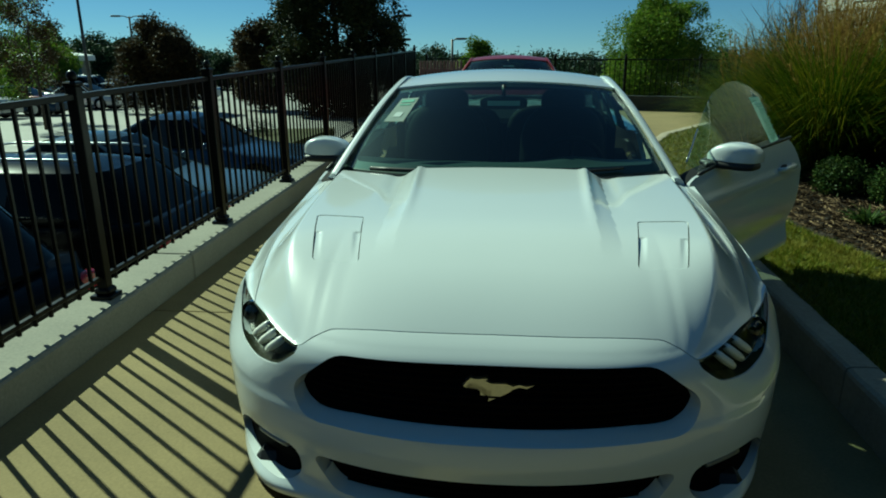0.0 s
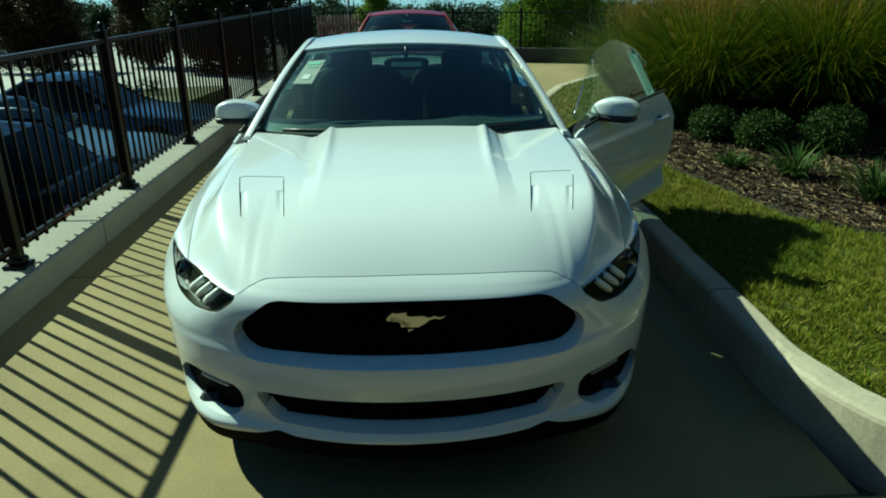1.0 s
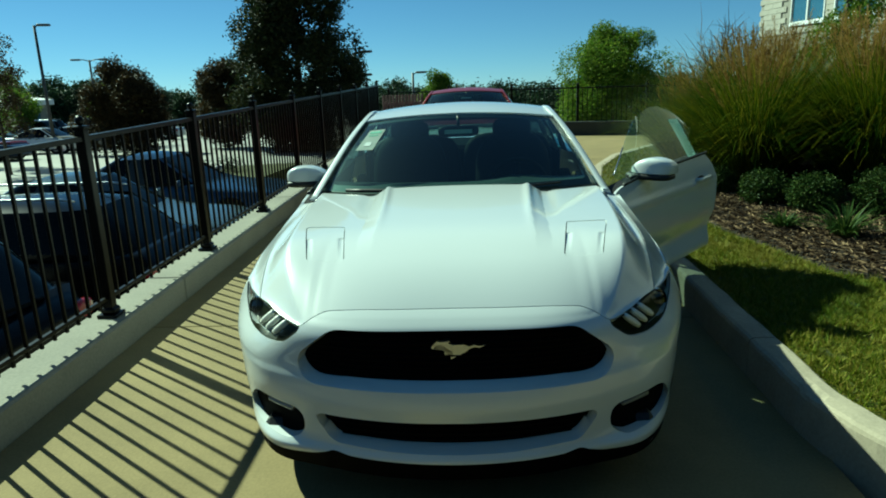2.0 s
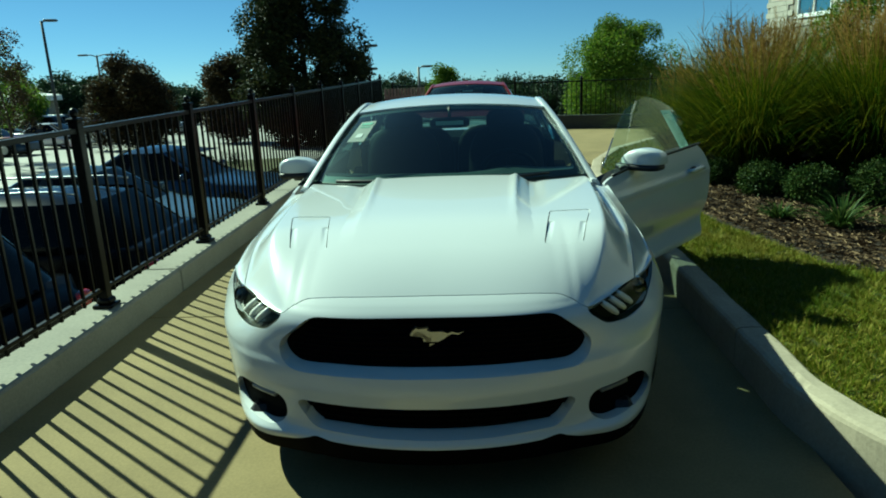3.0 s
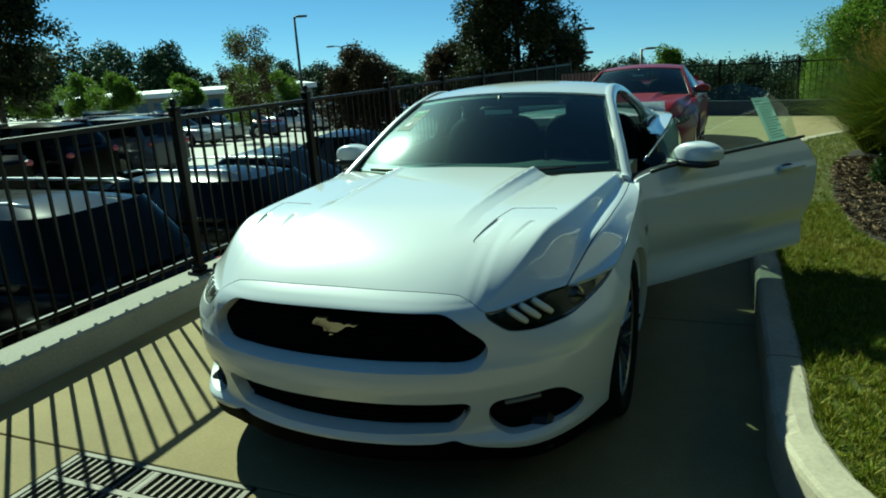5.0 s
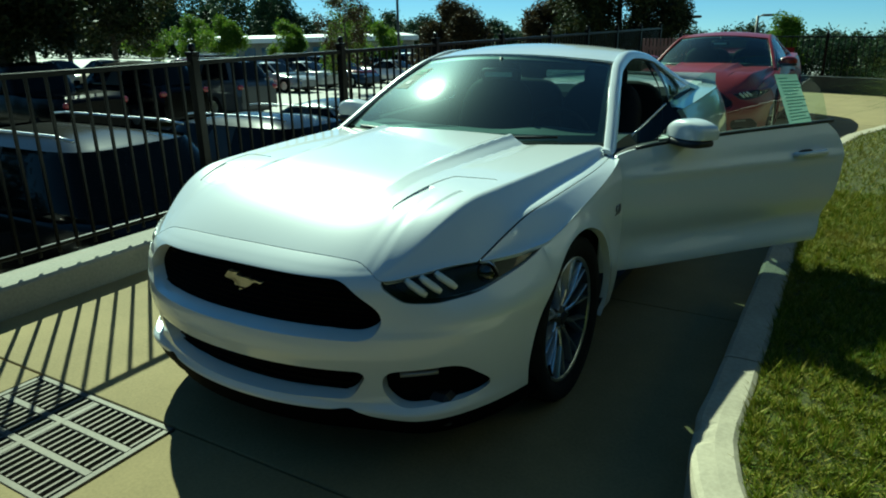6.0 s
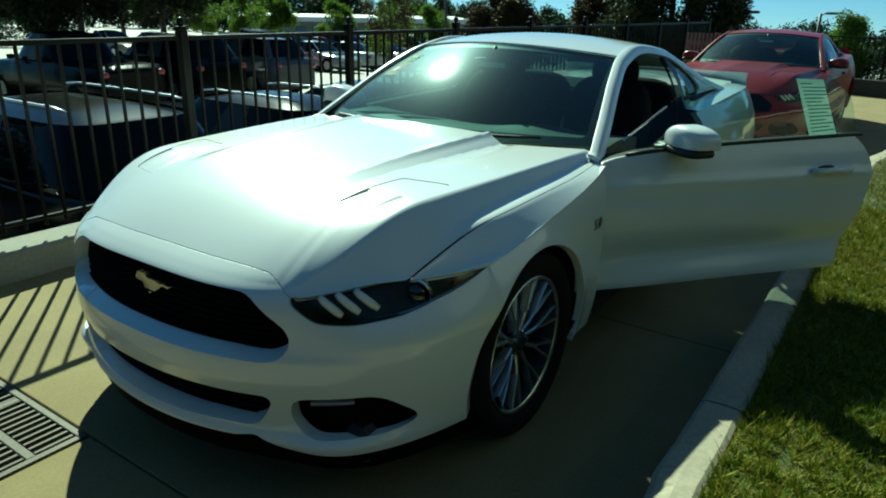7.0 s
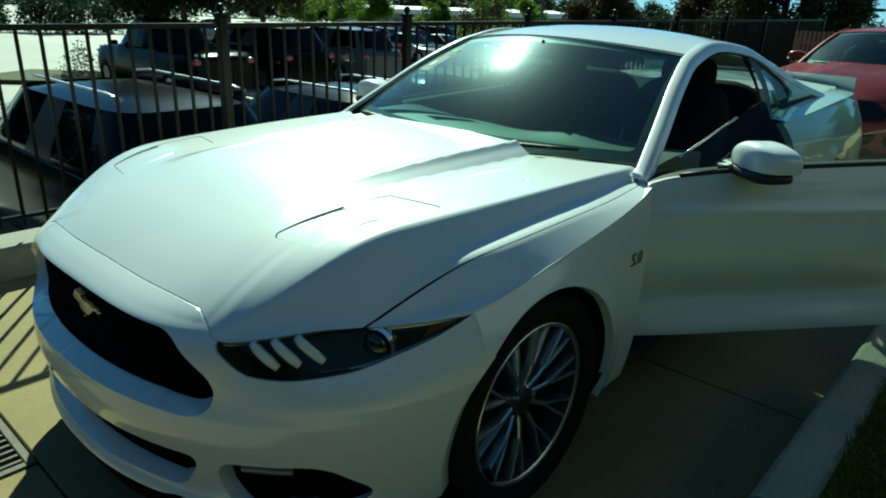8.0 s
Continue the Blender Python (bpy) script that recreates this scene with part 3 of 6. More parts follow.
def wheel(parent, x, y, out, rim_mat, detail=True):
    """A road wheel: tyre, multi-spoke rim, hub, brake disc. out: +1 on the car's left."""
    w = new("wheel")
    w.parent = parent
    w.matrix_basis = pose(x, y, HUB_Z)
    o = out
    prof = [(0.252, -0.10), (0.285, -0.118), (0.325, -0.122), (0.338, -0.108), (0.3425, -0.075), (0.343, 0), (0.3425, 0.075), (0.338, 0.108), (0.325, 0.122), (0.285, 0.118), (0.252, 0.10), (0.246, 0.0), (0.252, -0.10)]
    v, f = lathe([(r, a * o) for r, a in prof], 56)
    link_mesh("tyre", v, f if o < 0 else [p[::-1] for p in f], RUBBER, w, smooth=True)
    prof = [(0.243, 0.098), (0.250, 0.105), (0.256, 0.105), (0.258, 0.098)]
    v, f = lathe([(r, a * o) for r, a in prof], 56)
    link_mesh("rim", v, f if o < 0 else [p[::-1] for p in f], rim_mat, w, "silver alloy rim", smooth=True)
    # barrel, disc and hub take the dark colour that paints shade between the spokes
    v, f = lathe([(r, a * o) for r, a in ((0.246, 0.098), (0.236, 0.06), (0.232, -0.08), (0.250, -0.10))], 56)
    link_mesh("barrel", v, f if o < 0 else [p[::-1] for p in f], RIMSHADE, w, "inner barrel of the rim, coloured dark for its shade", smooth=True)
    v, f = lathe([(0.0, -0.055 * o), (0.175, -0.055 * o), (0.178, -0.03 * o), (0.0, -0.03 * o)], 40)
    link_mesh("brake_disc", v, f if o < 0 else [p[::-1] for p in f], RIMSHADE, w)
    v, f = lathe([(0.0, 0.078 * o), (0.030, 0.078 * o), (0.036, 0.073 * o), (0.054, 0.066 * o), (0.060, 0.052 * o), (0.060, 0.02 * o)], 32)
    link_mesh("hub", v, f if o < 0 else [p[::-1] for p in f], RIMSHADE, w, smooth=True)
    v, f = lathe([(0.0, 0.086 * o), (0.024, 0.085 * o), (0.027, 0.078 * o)], 20)
    link_mesh("centre_cap", v, f if o < 0 else [p[::-1] for p in f], TRIM, w)
    n = 10
    for k in range(n):
        # a short stem that forks into two thin arms on their way to the rim
        a0 = 2 * math.pi * (k + 0.25) / n
        bm = bmesh.new()
        legs = [((0.050, 0.0, 0.070, 0.0095), (0.090, 0.0, 0.080, 0.0080), (0.128, 0.0, 0.086, 0.0085)), ((0.118, -0.02, 0.086, 0.0055), (0.165, -0.085, 0.091, 0.0052), (0.248, -0.125, 0.098, 0.0062)),
                ((0.118, 0.02, 0.086, 0.0055), (0.165, 0.085, 0.091, 0.0052), (0.248, 0.125, 0.098, 0.0062))]
        for leg in legs:
            ring = []
            for r, da, h, wd in leg:
                c = Vector((h * o, r * math.cos(a0 + da), r * math.sin(a0 + da)))
                t = Vector((0, -math.sin(a0 + da), math.cos(a0 + da)))
                ring.append([bm.verts.new(c + t * sx * wd * kx + Vector((hx * o, 0, 0))) for sx, kx, hx in ((-1, 1.35, -0.034), (-1, 1.0, -0.005), (-0.6, 1.0, 0), (0.6, 1.0, 0), (1, 1.0, -0.005), (1, 1.35, -0.034))])
            for p, q in zip(ring, ring[1:]):
                for i in range(6):
                    j = (i + 1) % 6
                    bm.faces.new((p[i], p[j], q[j], q[i]))
            bm.faces.new(ring[-1])
        bmesh.ops.recalc_face_normals(bm, faces=bm.faces)
        part("spoke", bm, rim_mat, w, "", True, 25)
    for k in range(5):
        a0 = 2 * math.pi * k / 5
        v, f = lathe([(0.0, 0.082 * o), (0.007, 0.082 * o), (0.009, 0.066 * o)], 8)
        c = Vector((0, 0.046 * math.cos(a0), 0.046 * math.sin(a0)))
        link_mesh("wheel_nut", [Vector(q) + c for q in v], f if o < 0 else [p[::-1] for p in f], CHROME, w)
    return w


EMBLEM = ((-0.098, 0.000), (-0.090, 0.013), (-0.076, 0.026), (-0.066, 0.022), (-0.030, 0.026), (-0.036, 0.018), (-0.020, 0.011), (0.022, 0.012), (0.040, 0.004), (0.056, 0.010), (0.078, 0.004), (0.099, 0.010),
          (0.078, -0.002), (0.058, 0.002), (0.040, -0.005), (0.030, -0.014), (0.004, -0.029), (-0.028, -0.045), (-0.020, -0.034), (0.002, -0.018), (-0.006, -0.011), (-0.030, -0.011), (-0.042, -0.017),
          (-0.042, -0.024), (-0.026, -0.036), (-0.050, -0.026), (-0.050, -0.010), (-0.052, 0.006), (-0.066, 0.011), (-0.080, 0.009), (-0.092, -0.005))


def emblem(parent):
    """A plain galloping sweep of bright metal on the grille."""
    bm = bmesh.new()
    lo = [bm.verts.new((0.018 + x * 0.98, 0.004, 0.652 + z)) for x, z in EMBLEM]
    hi = [bm.verts.new((0.018 + x * 0.95, -0.012 - 0.004 * (1 - abs(x) / 0.1), 0.652 + z * 0.93)) for x, z in EMBLEM]
    n = len(lo)
    for i in range(n):
        k = (i + 1) % n
        bm.faces.new((lo[i], lo[k], hi[k], hi[i]))
    bmesh.ops.triangulate(bm, faces=[bm.faces.new(hi)])
    bmesh.ops.recalc_face_normals(bm, faces=bm.faces)
    return part("emblem", bm, SATIN, parent, "bright satin metal emblem")


def inward(depth):
    return lambda P, N: P - N * depth


def coupe(label, body, at, door_open, fine=1.0, group=""):
    """The two-door sports coupe with a long vented hood, on four wheels."""
    car = thing("coupe", label, "car", at, group)
    g = lambda n: max(8, int(n * fine))
    # hood
    hood = skin("hood", lambda x, y: np.stack([x, y, hood_z(x, y)], -1), (-0.88, 0.88), (0.0, 1.66), g(260), g(170), body, car, "", [
        lambda u, v, P: np.minimum(SEAM(np.maximum(v, 0.20)) - 0.002, 0.003 + outline_x(v)) - np.abs(u),
        lambda u, v, P: v - edge_y(u) - 0.0035, lambda u, v, P: hood_back(u) - v, lambda u, v, P: vent_sd(u, v)], flange=inward(0.016))
    for sx in (-1, 1):
        skin("hood_vent", lambda x, y: np.stack([x, y, vent_z(x, y)], -1), (0.40 * sx, 0.68 * sx) if sx > 0 else (-0.68, -0.40), (0.28, 0.76), g(60), g(90), body, hood, "",
                   [lambda u, v, P: -0.0035 - vent_sd(u, v)], flange=inward(0.014))
    # fenders: top blade and side in one panel
    for sx, mk in ((1, lambda S: S), (-1, mirrored)):
        pcs = []
        skin("", mk(lambda x, y: np.stack([x, y, hood_z(x, y)], -1)), (0.70, 0.93), (0.22, 1.68), g(80), g(170), body, car, "", [
            lambda u, v, P: u - SEAM(v) - 0.002, lambda u, v, P: outline_x(v) - u + 0.0005, lambda u, v, P: v - edge_y(u) - 0.003,
            lambda u, v, P: 1.60 - v], flip=sx < 0, flange=inward(0.012), join=pcs)

        def fender_side(y, v):
            z = ZE(y) - v * (ZE(y) - 0.215)
            return np.stack([side_x(y, z), y, z], -1)
        skin("", mk(fender_side), (0.58, 1.66), (0.0, 1.0), g(110), g(60), body, car, "", [
            lambda u, v, P: np.hypot(u - HUB_F, P[:, 2] - 0.335) - 0.386, lambda u, v, P: DOOR_F(P[:, 2]) - 0.003 - u], flip=sx > 0, flange=inward(0.03), join=pcs)
        joined("fender", pcs, body, car)
        v, f = lathe([(0.402, -0.008 * sx), (0.402, -0.30 * sx)], 40)
        for hy in (HUB_F, HUB_R):
            q = [Vector(p) + Vector((0.89 * sx, hy, 0.335)) for p in v]
            keep = [p for p in f if min(q[i].z for i in p) > 0.23]
            link_mesh("wheel_housing", q, keep, TRIM, car, smooth=True)
        if fine == 1.0:
            cv = bpy.data.curves.new("fender_badge", "FONT")
            cv.body, cv.size, cv.extrude, cv.shear = "5.0", 0.062, 0.002, 0.15
            cv.align_x, cv.align_y = "CENTER", "CENTER"
            cv.materials.append(DISC)
            bd = new("fender_badge", cv)
            bd.parent = car
            bx = float(side_x(np.array(1.352), np.array(0.683)))
            bd.matrix_basis = Matrix(((0, 0, sx, (bx + 0.003) * sx), (sx, 0, 0, 1.352), (0, 1, 0, 0.683), (0, 0, 0, 1)))
    # nose
    def lamp_sd(P):
        return poly_sd(np.abs(P[:, 0]), P[:, 2], LAMP, 0.008)

    def fog_sd(P):
        return poly_sd(np.abs(P[:, 0]), P[:, 2], FOG, 0.012)
    skin("front_bumper", fascia, (-1, 1), (0, 1), g(220), g(110), body, car, "", [
        lambda u, v, P: poly_sd(P[:, 0], P[:, 2], GRILLE, 0.016), lambda u, v, P: poly_sd(P[:, 0], P[:, 2], INTAKE, 0.010),
        lambda u, v, P: lamp_sd(P), lambda u, v, P: fog_sd(P),
        lambda u, v, P: np.where(np.abs(u) > 0.7, np.hypot(P[:, 1] - HUB_F, P[:, 2] - 0.335) - 0.386, 1.0)], flange=lambda P, N: P + np.stack([-np.sign(P[:, 0]) * 0.020 * (np.abs(P[:, 0]) > 0.4), 0.055 + 0 * P[:, 1],
            np.where(np.abs(poly_sd(P[:, 0], P[:, 2], GRILLE, 0.016)) < 0.01, np.where(P[:, 2] < 0.58, 0.022, -0.006), np.where((np.abs(poly_sd(P[:, 0], P[:, 2], INTAKE, 0.010)) < 0.01) & (P[:, 2] < 0.34), 0.020, 0.0))], -1))
    # grille and intakes behind the openings
    grille = skin("grille", lambda x, z: np.stack([x, nose_y(x, z) + 0.050, z], -1), (-0.57, 0.57), (0.52, 0.73), g(60), g(16), BLACK, car, "black mesh grille")
    for k in range(9):
        z = 0.545 + 0.0195 * k
        w = float(np.interp(z, (0.532, 0.553, 0.604, 0.700), (0.500, 0.536, 0.546, 0.425))) - 0.035
        xs = np.linspace(-w, w, 25)
        tube("grille_slat", [(x, float(nose_y(np.array(x), np.array(z))) + 0.045, z) for x in xs], 0.0035, BLACK, grille, "", 6)
    emblem(grille)
    intake = skin("lower_intake", lambda x, z: np.stack([x, nose_y(x, z) + 0.05, z], -1), (-0.535, 0.535), (0.26, 0.42), g(50), g(12), BLACK, car, "black lower air intake")
    for k in range(4):
        z = 0.312 + 0.024 * k
        w = float(np.interp(z, (0.30, 0.394), (0.44, 0.50))) - 0.035
        xs = np.linspace(-w, w, 21)
        tube("intake_slat", [(x, float(nose_y(np.array(x), np.array(z))) + 0.042, z) for x in xs], 0.004, BLACK, intake, "", 6)
    # chin splitter
    def chin(u, v):
        z = 0.225 - 0.055 * v
        x = 0.90 * u
        return np.stack([x, nose_y(x, BOT_Z(0.93 * np.abs(u)) + 0.0) + 0.004 + 0.03 * v, BOT_Z(0.93 * np.abs(u)) * (1 - v) + 0.165 * v], -1)
    skin("chin_spoiler", chin, (-1, 1), (-0.05, 1), g(90), 6, BLACK, car, "black lower chin spoiler", flange=lambda P, N: P + np.array([0, 0.10, 0]))
    for sx, mk in ((1, lambda S: S), (-1, mirrored)):
        lampP = lambda x, z, d: np.stack([x, nose_y(x, z) + d, z], -1)
        keep = [lambda u, v, P: -0.002 - lamp_sd(P), lambda u, v, P: TOP_Z(np.abs(P[:, 0])) - 0.004 - P[:, 2]]
        lamp = skin("headlight", mk(lambda x, z: lampP(x, z, 0.055)), (0.53, 0.895), (0.59, 0.76), g(60), g(36), HOUSING, car, "smoked headlight unit", keep, flip=sx < 0, flange=lambda P, N: P - np.array([0, 0.052, 0]))
        skin("lamp_lens", mk(lambda x, z: lampP(x, z, 0.004)), (0.53, 0.895), (0.59, 0.76), g(60), g(36), LENS, lamp, "clear glossy lens", keep, flip=sx < 0)
        for k in range(3):
            x0 = 0.604 + 0.033 * k
            pts = []
            for t in np.linspace(0, 1, 5):
                x, z = x0 + 0.062 * t, 0.709 + 0.006 * k - 0.052 * t
                pts.append((sx * x, float(nose_y(np.array(x), np.array(z))) + 0.017, z))
            tube("running_light_bar", pts, [0.010, 0.0125, 0.0125, 0.0125, 0.009], DRL, lamp, "white slanted running light bar", 10)
        x, z = 0.785, 0.688
        c = Vector((sx * (x - 0.012), float(nose_y(np.array(x), np.array(z))) + 0.042, z - 0.004))
        v, f = lathe([(0.042, -0.020), (0.047, -0.026), (0.050, -0.016), (0.047, 0.012)], 32, "z")
        tilt = Matrix.Rotation(radians(90), 4, "X") @ Matrix.Rotation(radians(-20 * sx), 4, "Y")
        link_mesh("projector_ring", [c + (Matrix.Rotation(radians(24 * sx), 4, "Z") @ Matrix.Rotation(radians(-90), 4, "X") @ Vector((q[0], q[1], -q[2]))) for q in v], f, CHROME, lamp, smooth=True)
        blob("projector", c, (0.038, 0.028, 0.038), pane("projector_glass", (0.35, 0.37, 0.36), 1.6), lamp, "", 2.0)
        skin("amber_reflector", mk(lambda x, z: lampP(x, z, 0.028)), (0.840, 0.880), (0.685, 0.735), 16, 10, AMBER, lamp, "amber side reflector",
             [lambda u, v, P: -0.012 - lamp_sd(P), lambda u, v, P: TOP_Z(np.abs(P[:, 0])) - 0.012 - P[:, 2]], flip=sx < 0)
        pocket = skin("fog_pocket", mk(lambda x, z: lampP(x, z + 0 * x, 0.050)), (0.54, 0.86), (0.26, 0.44), g(48), g(30), BLACK, car, "black lower corner vent", [lambda u, v, P: 0.018 - fog_sd(P)], flip=sx < 0)
        xs = np.linspace(0.600, 0.705, 9)
        tube("corner_lamp", [(sx * x, float(nose_y(np.array(x), np.array(0.385))) + 0.016, 0.386 + 0.06 * (x - 0.58)) for x in xs], 0.009, DISC, pocket, "grey strip lamp under the brow", 8)
    # glass, roof, pillars
    skin("windscreen", wind, (-1, 1), (0, 1), 40, 20, GLASS, car, "tinted windscreen glass").visible_shadow = True
    skin("windscreen_border", lambda s, v: wind(s, v) + np.array([0, 0.004, -0.004]), (-1.0, 1.0), (-0.005, 1.0), 60, 40, TRIM, car, "", [
        lambda u, v, P: np.maximum(np.maximum(np.abs(u) - 0.955, v - 0.95), 0.075 - v)])
    skin("roof", roof, (-1, 1), (0, 1), 40, 30, body, car, flange=inward(0.012))
    # rear window takes the glass with the cabin's shade in its tint
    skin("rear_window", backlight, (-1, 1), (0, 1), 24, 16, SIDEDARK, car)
    for sx, mk in ((1, lambda S: S), (-1, mirrored)):
        ys = np.linspace(1.52, 3.86, 44)

        def rail(y, v):
            # a flat, slightly domed band from the glass edge over to the side
            b = 0.013 * np.sin(np.pi * v)
            return np.stack([RAIL_X(y) - 0.026 + 0.056 * v + b * 0.7, y - 0.006 + 0.012 * v, RAIL_Z(y) + 0.010 - 0.044 * np.clip(v, 0, 1) ** 1.4 + b * 0.7], -1)
        skin("roof_rail", mk(rail), (1.54, 3.86), (0, 1), 70, 10, body, car, flip=sx > 0, flange=inward(0.02))
        tube("roof_seal", [(sx * (float(RAIL_X(y)) + 0.012), y, float(RAIL_Z(y)) - 0.036) for y in ys[1:34]], 0.009, TRIM, car, "", 6)
        skin("rear_pillar", mk(ruled_side), (2.90, 3.88), (0, 1), 40, 16, body, car, "", [lambda u, v, P: poly_sd(P[:, 1], P[:, 2], ((2.80, 0.995), (3.28, 1.005), (3.34, 1.035), (3.26, 1.10), (3.13, 1.165), (3.00, 1.205), (2.80, 1.235)), 0.02)], flip=sx > 0, flange=inward(0.01))
        skin("quarter_window", mk(lambda y, v: ruled_side(y, v) - np.array([0.006, 0, 0])), (2.96, 3.40), (0, 1), 16, 10, SIDEGLASS, car, "small dark quarter window", flip=sx > 0)
        skin("pillar_lining", mk(lambda y, v: ruled_side(y, v) - np.array([0.045, 0, 0])), (2.95, 3.88), (0, 1), 40, 16, CABIN, car, "black lining inside the rear pillar",
             [lambda u, v, P: poly_sd(P[:, 1], P[:, 2], ((3.04, 1.02), (3.26, 1.02), (3.22, 1.09), (3.12, 1.14), (3.04, 1.17)), 0.02)], flip=sx < 0)
        skin("centre_pillar", mk(lambda y, v: ruled_side(y, v) - np.array([0.002, 0, 0])), (2.905, 3.03), (0, 1), 4, 10, TRIM, car, "", flip=sx > 0)
        skin("shoulder", mk(lambda y, v: np.stack([belt_x(y) * (1 - v) + XE(y) * v, y, ZE(y) + 0.012 * sstep(2.60, 3.20, y) * (1 - v) ** 2 + 0.006 * np.sin(np.pi * v) * sstep(2.6, 3.2, y)], -1)), (2.90, 4.60), (0, 1), 40, 8, body, car, flip=sx > 0)
        # rear quarter
        def quarter(y, v):
            z = ZE(y) - v * (ZE(y) - 0.215)
            return np.stack([side_x(y, z), y, z], -1)
        skin("rear_quarter", mk(quarter), (2.70, 4.60), (0, 1), g(90), g(40), body, car, "", [
            lambda u, v, P: np.hypot(u - HUB_R, P[:, 2] - 0.335) - 0.378, lambda u, v, P: u - DOOR_B(P[:, 2]) - 0.003], flip=sx > 0, flange=inward(0.03))
        # a body-coloured rocker drawn in trim black: its shade is put into the colour
        skin("sill", mk(lambda y, v: np.stack([side_x(y, 0.30 - 0.11 * v) - 0.012 - 0.02 * v, y, 0.30 - 0.11 * v], -1)), (1.22, 3.24), (0, 1), 30, 6, TRIM, car, flip=sx > 0, flange=lambda P, N: P - np.array([sx * 0.25, 0, 0]))
        wheel(car, 0.795 * sx, HUB_F, sx, RIMM)
        wheel(car, 0.795 * sx, HUB_R, sx, RIMM)
    skin("boot_lid", lambda s, y: np.stack([(XE(y) - 0.11) * s, y, 0.985 + 0.03 * sstep(4.3, 4.6, y) - 0.02 * s * s + 0.01 * np.cos(s * 3)], -1), (-1, 1), (3.70, 4.60), 20, 16, body, car)
    skin("rear_bumper", lambda s, z: np.stack([side_x(4.6 + 0 * s, z) * s, 4.60 + 0.12 * (1 - s * s) * np.sin(np.pi * np.clip((z - 0.1) / 1.0, 0, 1)), z], -1), (-1, 1), (0.22, 1.05), 24, 16, body, car, flip=True)
    # cowl, wipers
    skin("cowl", lambda s, v: np.stack([0.80 * s, hood_back(0.80 * s) - 0.03 + 0.13 * v, 0.905 + 0.02 * v + 0 * s], -1), (-1, 1), (0, 1), 30, 4, TRIM, car, "black cowl panel below the glass")
    for x0, x1 in ((-0.62, -0.05), (-0.02, 0.56)):
        p = [tuple(wind(np.array(x / 0.76), np.array(-0.005 + 0.035 * k / 6)) + np.array([0, -0.012, 0.012])) for k, x in enumerate(np.linspace(x0, x1, 7))]
        tube("wiper", p, [0.010, 0.011, 0.010, 0.009, 0.008, 0.007, 0.006], TRIM, car, "", 8)
    # underbody and cabin
    box_part("underbody", (-0.74, 0.15, 0.17), (0.74, 4.4, 0.30), TRIM, car, "", 0.02)
    box_part("engine_bay", (-0.60, 0.13, 0.30), (0.60, 1.40, 0.66), TRIM, car, "", 0.02)
    box_part("cabin_floor", (-0.80, 1.40, 0.28), (0.80, 3.1, 0.33), CABIN, car, "", 0.01)
    box_part("rear_shelf", (-0.76, 3.16, 0.28), (0.76, 3.84, 1.00), CABIN, car, "", 0.03)
    for sx in (-1, 1):
        blob("rear_seat_back", (0.35 * sx, 3.10, 0.80), (0.34, 0.08, 0.30), CABIN, car, "black rear seat", 4.0)
    box_part("headliner", (-0.55, 2.30, 1.255), (0.55, 3.02, 1.275), CABIN, car, "", 0.008)
    def dash(u, v):
        x = 0.80 * u
        y = 1.50 + 0.16 * u * u + 0.42 * v
        return np.stack([x, y, 0.912 + 0.020 * np.sin(v * 3.0) + 0.028 * np.exp(-((x - 0.36) / 0.17) ** 2) * sstep(0.4, 0.8, v)], -1)
    skin("dashboard", dash, (-1, 1), (0, 1), 30, 10, DASHM, car, "dark grey dashboard top", flange=lambda P, N: P - np.array([0, 0, 0.25]))
    box_part("passenger_dash", (-0.78, 1.80, 0.45), (0.78, 2.02, 0.86), CABIN, car, "", 0.03)
    tilt = Matrix.Translation((0.36, 2.10, 0.86)) @ Matrix.Rotation(radians(-68), 4, "X")
    ring = [tilt @ Vector((0.175 * math.cos(a), 0.175 * math.sin(a), 0)) for a in np.linspace(0, 2 * math.pi, 33)]
    tube("steering_wheel", ring, 0.016, CABIN, car, "", 10)
    for a in (0, 180, 270):
        tube("wheel_spoke", [tilt @ Vector((0, 0, 0)), tilt @ Vector((0.17 * math.cos(radians(a)), 0.17 * math.sin(radians(a)), 0))], 0.015, CABIN, car, "", 8)
    for sx in (-1, 1):
        for k, (yy, zc, rz, nm) in enumerate(((2.74, 0.80, 0.34, "seat_back"), (2.46, 0.48, 0.09, "seat_cushion"))):
            m = Matrix.Translation((0.37 * sx, yy, zc)) @ Matrix.Rotation(radians(-18 if k == 0 else 6), 4, "X")
            blob(nm, (0, 0, 0), (0.27, 0.085, rz) if k == 0 else (0.26, 0.27, rz), CABIN, car, "black seat", 3.0, m)
        blob("head_restraint", (0.37 * sx, 2.85, 1.14), (0.14, 0.055, 0.09), CABIN, car, "", 3.0)
    blob("inside_mirror", (0.0, 2.06, 1.205), (0.125, 0.018, 0.034), TRIM, car, "rear-view mirror with a white tag", 4.0)
    tube("mirror_stem", [(0, 2.06, 1.23), (0, 2.08, 1.295)], 0.010, TRIM, car)
    box_part("mirror_tag", (-0.085, 2.036, 1.192), (0.085, 2.039, 1.217), PAPER, car, "white paper tag on the mirror", 0.0)
